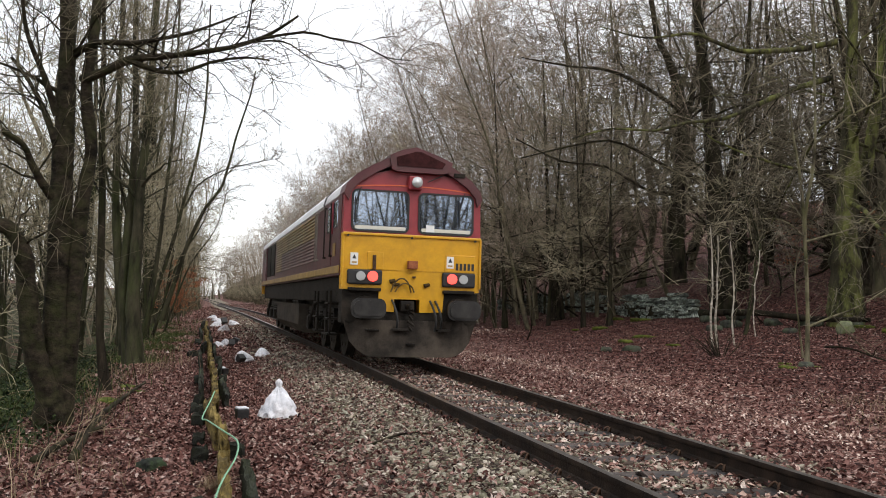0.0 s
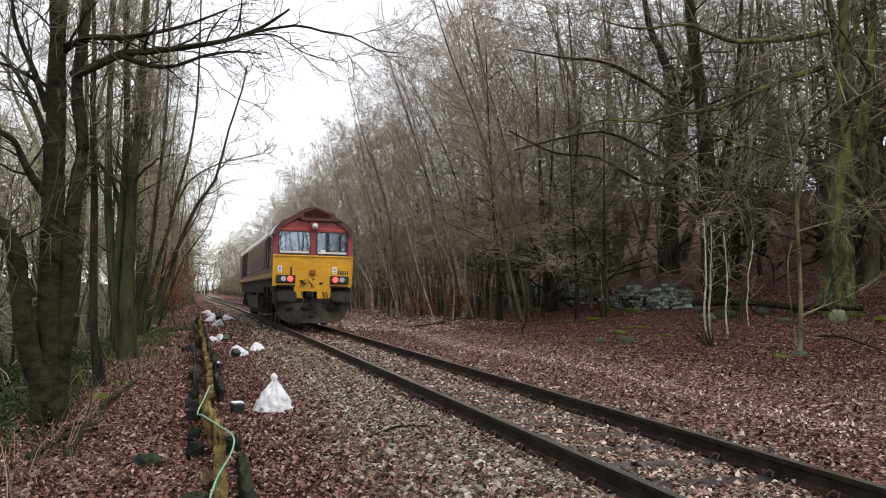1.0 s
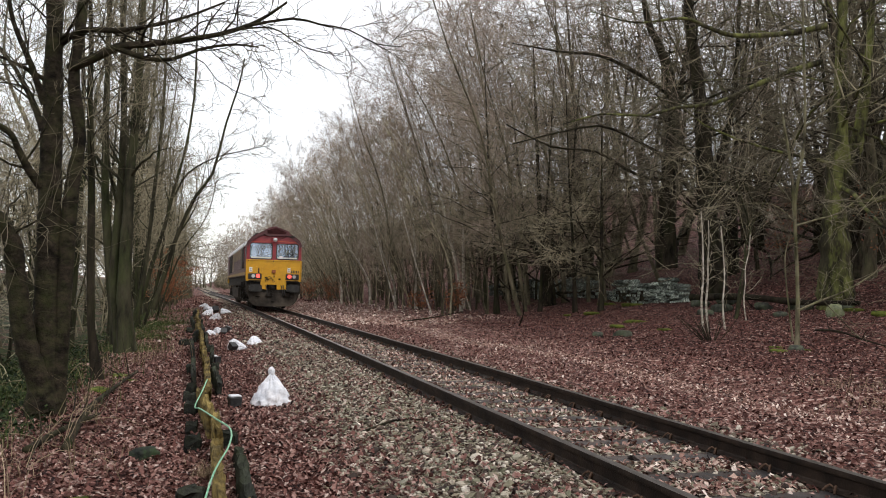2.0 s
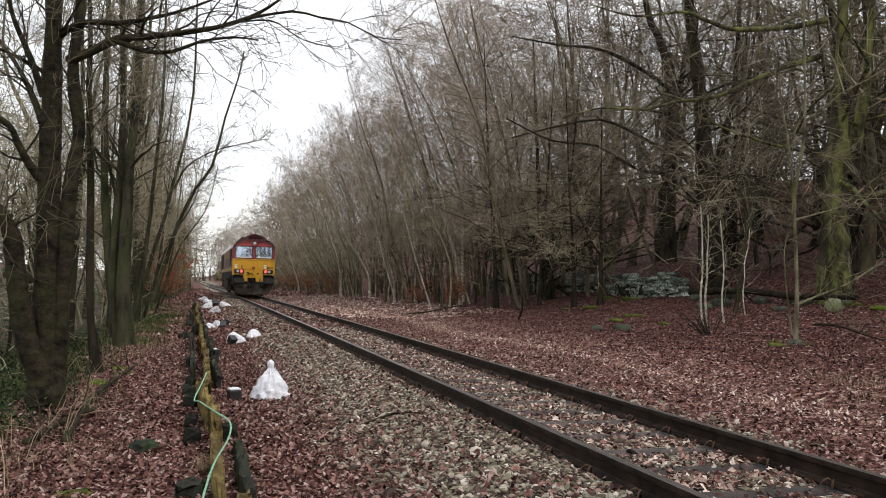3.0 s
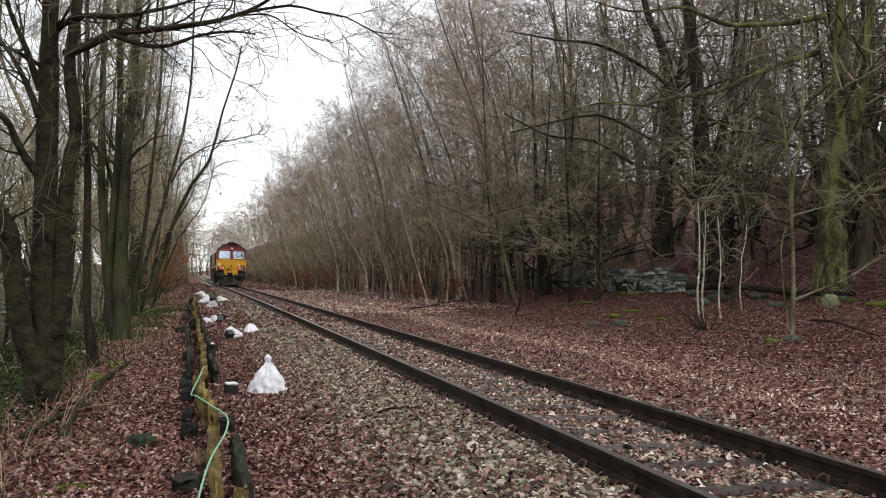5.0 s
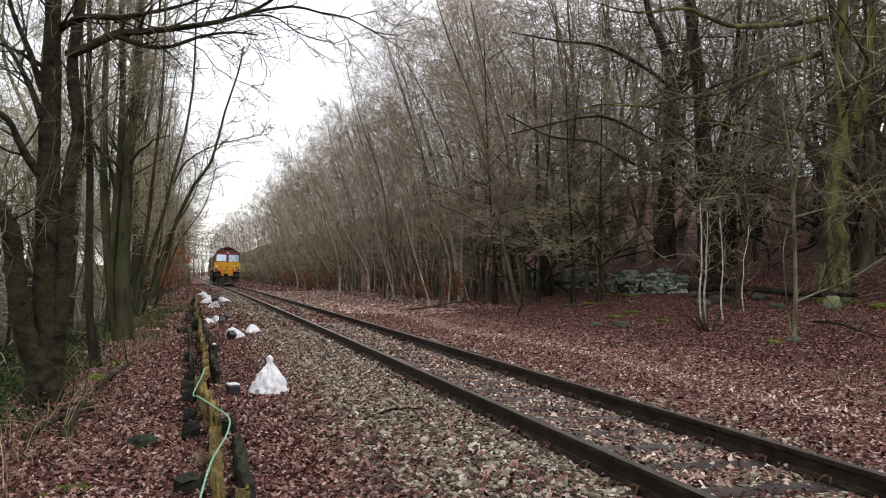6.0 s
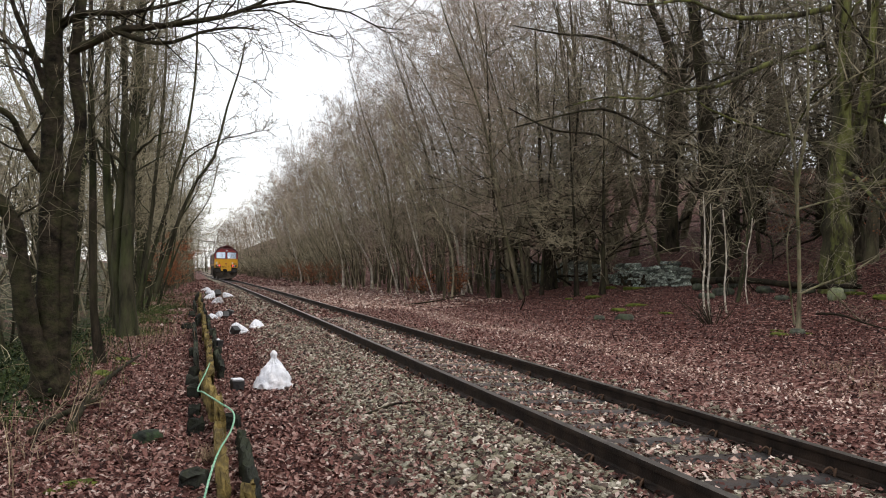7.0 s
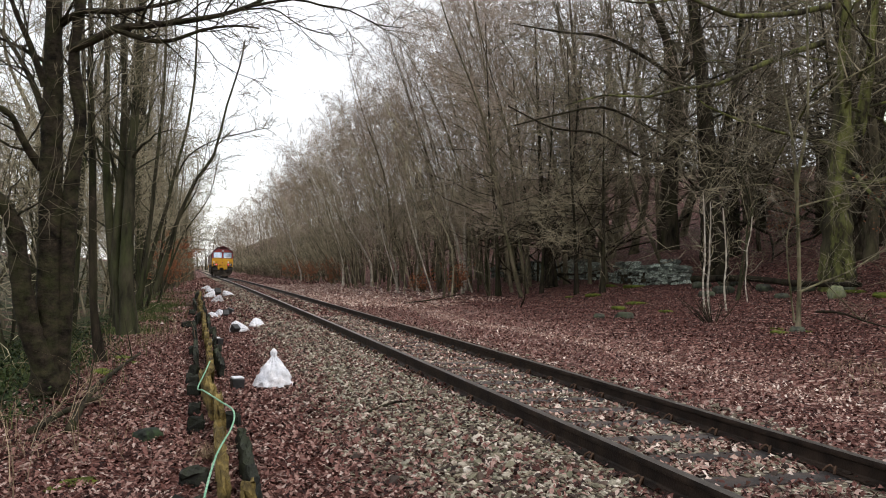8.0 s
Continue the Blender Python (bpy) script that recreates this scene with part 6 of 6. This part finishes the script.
fallen_log([on_ground(-1.95, 8.3, 0.02), on_ground(-1.6, 8.45, 0.03), on_ground(-1.3, 8.4, 0.02)], 0.014, 7, "short stick lying on the ballast")


# ======== undergrowth ========


def blades(name, n, spots, h, width, material, label, category, seed, bend=0.5):
    """Thin upright blades or stalks, each a narrow folded strip."""
    rng = np.random.default_rng(seed)
    V, F = [], []
    for _ in range(n):
        cx, cy, sp = spots[int(rng.integers(len(spots)))]
        x, y = cx + rng.normal(0, sp), cy + rng.normal(0, sp)
        z = float(ground_z(x, y)) - 0.02
        L, a = h * rng.uniform(0.4, 1.3), rng.uniform(0, 6.28)
        k = bend * rng.uniform(0.2, 1.0)
        u, s = np.array((math.cos(a), math.sin(a), 0)), np.array((-math.sin(a), math.cos(a), 0)) * width
        o = len(V)
        for f in (0.0, 0.4, 0.75, 1.0):
            c = np.array((x, y, z)) + u * (k * L * f * f) + np.array((0, 0, L * f * (1 - 0.35 * k * f)))
            w = s * (1 - 0.85 * f)
            V.extend(((c - w).tolist(), (c + w).tolist(), (c + u * width * (1 - 0.8 * f)).tolist()))
        for i in range(3):
            for j in range(3):
                p, q = o + 3 * i + j, o + 3 * i + (j + 1) % 3
                F.append((p, q, q + 3, p + 3))
    tagged(mesh_of(name, V, F, material), label, category, kind="stuff")


blades("grass", 8500, [(-5.1, 21, 0.35), (-4.9, 25, 0.4), (-4.9, 29, 0.45), (-4.9, 33, 0.5), (-5.6, 34, 1.0), (-6.5, 12, 0.8), (-6.0, 13.5, 0.5), (-6.2, 16.0, 0.6), (-7.5, 16, 1.2), (-6.6, 9.2, 0.6), (-7.0, 20, 1.3), (-5.6, 40, 1.2), (-5.4, 48, 1.5), (-8.5, 24, 1.5)], 0.28, 0.007, M_GRASS, "rough green grass and ivy on the embankment", "grass", 5, 0.8)
blades("dead_stalks", 80, [(-4.75, 8.2, 0.35), (-5.0, 7.2, 0.4), (-5.4, 8.6, 0.5), (-4.75, 10.4, 0.3), (-4.7, 17.5, 0.5), (-4.6, 20, 0.6), (-5.2, 6.3, 0.4)], 0.75, 0.0048, M_STRAW, "pale dead grass stalks beside the path", "grass", 6, 1.1)
blades("dry_grass", 1500, [(-4.8, 18.5, 0.5), (-4.8, 20.5, 0.6), (-4.9, 23, 0.7), (-4.9, 8.0, 0.5), (-3.45, 7.0, 0.05), (4.6, 8.6, 0.4), (5.4, 9.6, 0.5), (6.2, 10.6, 0.5), (4.0, 60, 1.5), (4.0, 80, 2.0)], 0.16, 0.004, M_STRAW, "dry straw-coloured grass tufts", "grass", 7, 1.0)



def bramble(x, y, seed):
    rng = np.random.default_rng(seed)
    thing = new("bramble")
    tagged(thing, "dry arching bramble canes at the path edge", "bramble", "brambles beside the path")
    z = float(ground_z(x, y))
    for _ in range(4):
        a, L, h = rng.uniform(0, 6.28), rng.uniform(0.5, 1.1), rng.uniform(0.1, 0.4)
        P = []
        for f in np.linspace(0, 1, 9):
            px, py = x + math.cos(a) * L * f + rng.normal(0, 0.012), y + math.sin(a) * L * f + rng.normal(0, 0.012)
            P.append((px, py, max(float(ground_z(px, py)) + 0.01, z - 0.02 + h * 4 * f * (1.08 - f))))
        w = Wood()
        w.tube(P, np.linspace(0.0042, 0.0016, 9), 4)
        w.mesh("cane", M_STRAW if rng.random() < 0.6 else M_DARK_TWIG, thing)


for k, (x, y) in enumerate(((-4.75, 8.8), (-4.9, 7.8), (-5.0, 9.6), (-4.65, 18.6), (-4.7, 20.4), (-4.9, 21.6), (-5.4, 13.2))):
    bramble(x, y, 400 + k)


def copper_bush(x, y, h, w, n, seed, label):
    rng = np.random.default_rng(seed)
    z = float(ground_z(x, y))
    thing = new("beech_sapling")
    tagged(thing, label, "bush", "saplings with copper leaves")
    limbs, V, F = Wood(), [], []
    tips = []
    for i in range(5):
        a = rng.uniform(0, 6.28)
        P = bent(rng, (x, y, z - 0.05), (0.35 * math.cos(a), 0.35 * math.sin(a), 1), h * rng.uniform(0.7, 1.05), 6, 0.08, 0.0)
        limbs.tube(P, np.linspace(0.025, 0.005, 7), 5)
        for j in range(10):
            q, d = along(P, rng.uniform(0.2, 0.99))
            B = bent(rng, q, off(rng, d, 65), w * 0.5 * rng.uniform(0.4, 1.0), 4, 0.15, 0.0)
            limbs.tube(B, np.linspace(0.007, 0.003, 5), 3)
            tips.append(B)
    for _ in range(n):
        B = tips[int(rng.integers(len(tips)))]
        q, d = along(B, rng.uniform(0.15, 1.0))
        c = q + rng.normal(0, 0.06, 3)
        u, v = rng.normal(0, 1, 3), rng.normal(0, 1, 3)
        u /= np.linalg.norm(u)
        v -= u * np.dot(u, v)
        v /= np.linalg.norm(v)
        s = rng.uniform(0.035, 0.06)
        o = len(V)
        V.extend([(c - u * s).tolist(), (c + v * s * 0.55 + np.cross(u, v) * s * 0.2).tolist(), (c + u * s).tolist(), (c - v * s * 0.55 + np.cross(u, v) * s * 0.2).tolist()])
        F.extend([(o, o + 1, o + 2), (o, o + 2, o + 3)])
    limbs.mesh("stem", M_SCRUB_BARK, thing)
    mesh_of("leaves", V, F, M_COPPER, thing, label="dry copper-brown leaves")


for i, (x, y, h, w, n) in enumerate(((8.6, 40.0, 1.6, 1.6, 700), (8.0, 44.0, 1.3, 1.8, 600), (-5.4, 50.0, 3.4, 2.4, 1600), (-5.2, 58.0, 3.6, 2.6, 1600), (6.5, 66, 1.8, 2.4, 900), (6.2, 76, 2.0, 3.0, 1200), (6.0, 90, 2.4, 3.4, 1400), (25.5, 37.0, 3.0, 3.0, 1200), (31, 43.0, 3.0, 3.5, 1200), (18.5, 22.0, 4.5, 2.0, 260))):
    copper_bush(x, y, h, w, n, 300 + i, "young beech still holding dry copper leaves")

# ======== the old drystone wall ========


def drystone_wall():
    rng = np.random.default_rng(9)
    wall = new("drystone_wall")
    tagged(wall, "half-collapsed mossy drystone wall along the bank", "wall", kind="structure")
    shapes = []
    for i in range(7):
        bm = bmesh.new()
        bmesh.ops.create_cube(bm, size=1)
        bmesh.ops.bevel(bm, geom=list(bm.edges), offset=0.16, segments=1, affect="EDGES")
        for v in bm.verts:
            v.co += Vector(rng.normal(0, 0.045, 3).tolist())
        me = bpy.data.meshes.new("stone")
        bm.to_mesh(me)
        bm.free()
        me.materials.append(M_WALLSTONE)
        shapes.append(me)
    V, F, count = [], [], 0
    for course in range(7):
        y = 29.4 + rng.uniform(0, 0.3)
        while y < 53:
            L = rng.uniform(0.2, 0.52)
            top = 0.95 + 0.12 * math.sin(y * 1.3) - (0.55 if 35.6 < y < 37.4 else 0) - (0.35 if y < 30.4 else 0) - (0.25 if y > 48 else 0)
            h = rng.uniform(0.13, 0.18)
            if course * 0.15 < top:
                x = 15.2 + 0.1 * math.sin(y * 0.4) + rng.normal(0, 0.03)
                z = float(ground_z(15.2, y)) + course * 0.15 + h / 2 - 0.04
                m = pose(x, y + L / 2, z, rng.normal(0, 4), rng.normal(0, 4), rng.normal(0, 5)) @ Matrix.Diagonal((rng.uniform(0.3, 0.42), L * 0.97, h, 1))
                if count < 300 and y < 45:
                    ob = new("stone", shapes[int(rng.integers(7))])
                    ob.parent = wall
                    ob.matrix_basis = m
                    count += 1
                else:
                    o = len(V)
                    src = shapes[int(rng.integers(7))]
                    V.extend([tuple(m @ v.co) for v in src.vertices])
                    F.extend([tuple(o + i for i in p.vertices) for p in src.polygons])
            y += L
    tagged(mesh_of("rubble", V, F, M_WALLSTONE, wall), "far stones of the wall", kind="stuff")
    bm = bmesh.new()
    box(bm, 15.12, 15.3, 29.6, 35.5, 0.2, float(ground_z(15.2, 33)) + 0.55)
    box(bm, 15.12, 15.3, 37.5, 52.5, 0.2, float(ground_z(15.2, 45)) + 0.5)
    part("wall_core", bm, M_DARK_BARK, wall, "dark earth core of the wall")


drystone_wall()

# ======== fallen leaves and ballast ========



def off_sleepers(x, y):
    """1 in the bays between the sleepers, low on their tops."""
    f = np.abs(((y - 9.85) / 0.702 + 0.5) % 1.0 - 0.5)
    return np.where((f < 0.17) & (np.abs(x) < 1.2), 0.22, 1.0)


def leaves(n, x0, x1, y0, y1, size, seed, name="fallen_leaves", keep=None, near=1.0, material=None, lift=0.0, label="layer of damp red-brown fallen leaves", category="leaves"):
    rng = np.random.default_rng(seed)
    f = rng.uniform(0, 1, n) ** near
    y = y0 + (y1 - y0) * f
    x = rng.uniform(x0, x1, n)
    if keep is not None:
        ok = rng.uniform(0, 1, n) < keep(x, y)
        x, y = x[ok], y[ok]
        n = len(x)
    x = x + track_x(y) - 0.04
    z = ground_z(x, y) + rng.uniform(0.004, 0.03, n) + lift * rng.uniform(0, 1, n) ** 1.5 * (0.4 + 0.6 * np.sin(1.9 * x + 0.7 * y) ** 2)
    a, tilt, tip = rng.uniform(0, 6.28, n), rng.normal(0, 0.5, n), rng.normal(0, 0.5, n)
    s = size * rng.uniform(0.55, 1.25, n)
    out = np.array(((-1, 0, 0.1), (-0.1, 0.6, 0.35), (1, 0, 0.1), (0.1, -0.6, 0.4)), float)
    P = out[None] * s[:, None, None]
    curl = rng.uniform(-0.3, 1.6, n)
    P[..., 2] *= curl[:, None]
    X = P[..., 0] * np.cos(a)[:, None] - P[..., 1] * np.sin(a)[:, None]
    Y = P[..., 0] * np.sin(a)[:, None] + P[..., 1] * np.cos(a)[:, None]
    Z = P[..., 2] + X * tilt[:, None] + Y * tip[:, None]
    V = np.stack([X + x[:, None], Y + y[:, None], Z + z[:, None]], -1).reshape(-1, 3)
    o = np.arange(n)[:, None] * 4
    F = np.concatenate([o + np.array(((0, 1, 2),)), o + np.array(((0, 2, 3),))], 0)
    tagged(mesh_of(name, V.tolist(), F.tolist(), material or M_LEAF), label, category, kind="stuff")


leaves(75000, -6.2, -1.9, 4.4, 24, 0.024, 1, keep=lambda x, y: np.clip((-1.7 - x) / 0.9, 0.12, 1), near=1.5)
leaves(32000, -2.4, 1.3, 4.4, 26, 0.025, 2, keep=lambda x, y: (0.45 + 0.4 * np.sin(3 * x + y) ** 2) * off_sleepers(x, y), near=1.4)
leaves(4000, -0.66, 0.66, 5.0, 26, 0.03, 15, keep=lambda x, y: 1.3 * off_sleepers(x, y) - 0.25, near=1.3, material=M_DRY_LEAF)
leaves(105000, 1.0, 15, 4.4, 34, 0.027, 3, near=1.4, keep=lambda x, y: np.clip(1 - (x + 0.5 * np.sin(0.9 * y) - 4.9) / 1.9, 0.1, 1) * (1 - 0.7 * np.clip(1.1 - np.abs(x - 3.7 - 0.3 * np.sin(0.5 * y)) / 0.75, 0, 1)))
# bank leaves, their colours darkened for shade below the wood
leaves(80000, 4.4, 19, 6, 36, 0.026, 8, near=1.3, keep=lambda x, y: np.clip((x + 0.5 * np.sin(0.9 * y) - 4.7) / 1.8, 0, 1), material=M_SHADED_BEECH_LEAF)
leaves(9000, 1.0, 9, 32, 75, 0.05, 4, near=1.3, material=M_DRY_LEAF)
leaves(9000, 1.2, 6.2, 30, 130, 0.06, 14, near=1.4, material=M_DRY_LEAF)
leaves(6000, -5.5, -1.8, 24, 60, 0.055, 5, near=1.3)
leaves(52000, 1.1, 5.6, 4.4, 46, 0.025, 6, keep=lambda x, y: np.clip(1.1 - np.abs(x - 3.7 - 0.3 * np.sin(0.5 * y)) / 0.75, 0.1, 1), material=M_DRY_LEAF)
leaves(7000, -0.68, 0.68, 24, 85, 0.05, 9, near=1.2)
leaves(5000, -5.0, -1.6, 60, 130, 0.09, 10, near=1.2)

leaves(3500, -2.6, -0.85, 22, 85, 0.045, 11, near=1.3)
leaves(6000, 0.9, 8.5, 70, 170, 0.11, 12, near=1.3)
leaves(24000, -9.5, -4.9, 7.0, 24, 0.034, 13, "ivy", near=1.2, material=M_IVY, lift=0.4, label="low dark ivy and bramble leaves on the embankment", category="ivy", keep=lambda x, y: np.clip((-5.15 - x + 0.25 * np.sin(2.1 * y)) / 0.5, 0, 1))


def stones(n, x0, x1, y0, y1, size, seed, name, near=1.4, keep=None):
    rng = np.random.default_rng(seed)
    bm = bmesh.new()
    bmesh.ops.create_icosphere(bm, subdivisions=1, radius=1)
    base, tri = np.array([v.co[:] for v in bm.verts]), np.array([[v.index for v in f.verts] for f in bm.faces])
    bm.free()
    y = y0 + (y1 - y0) * rng.uniform(0, 1, n) ** near
    x = rng.uniform(x0, x1, n)
    ok = np.abs(np.abs(x) - 0.7525) > 0.085
    if keep is not None:
        ok &= rng.uniform(0, 1, n) < keep(x, y)
    x, y = x[ok], y[ok]
    n = len(x)
    x = x + track_x(y) - 0.04
    s = size * rng.lognormal(0, 0.32, n)
    P = base[None] * rng.uniform(0.7, 1.25, (n, len(base), 1)) * np.stack([s * rng.uniform(0.8, 1.3, n), s * rng.uniform(0.7, 1.1, n), s * rng.uniform(0.5, 0.8, n)], -1)[:, None]
    a, b = rng.uniform(0, 6.28, n)[:, None], rng.normal(0, 0.4, n)[:, None]
    X, Y = P[..., 0] * np.cos(a) - P[..., 1] * np.sin(a), P[..., 0] * np.sin(a) + P[..., 1] * np.cos(a)
    Z = P[..., 2] + X * b
    z = ground_z(x, y) + s * 0.2
    V = np.stack([X + x[:, None], Y + y[:, None], Z + z[:, None]], -1).reshape(-1, 3)
    F = (np.arange(n)[:, None, None] * len(base) + tri[None]).reshape(-1, 3)
    tagged(mesh_of(name, V.tolist(), F.tolist(), M_STONE), "pale angular ballast stones beside and between the rails", "ballast", kind="stuff")


stones(12000, -2.6, -0.7, 4.6, 17, 0.019, 1, "ballast", keep=lambda x, y: np.clip((x + 2.7) / 0.7, 0.1, 1))
stones(3200, -0.75, 0.75, 5.0, 20, 0.021, 2, "ballast", keep=lambda x, y: 0.7 * off_sleepers(x, y))
stones(1800, -0.72, 0.72, 18, 75, 0.04, 4, "ballast", near=1.2)
stones(3000, -2.4, -0.85, 17, 75, 0.034, 5, "ballast", near=1.3)
stones(2000, 0.7, 1.9, 6.0, 20, 0.023, 3, "ballast", keep=lambda x, y: np.clip((2.0 - x) / 0.9, 0, 1))

motions()
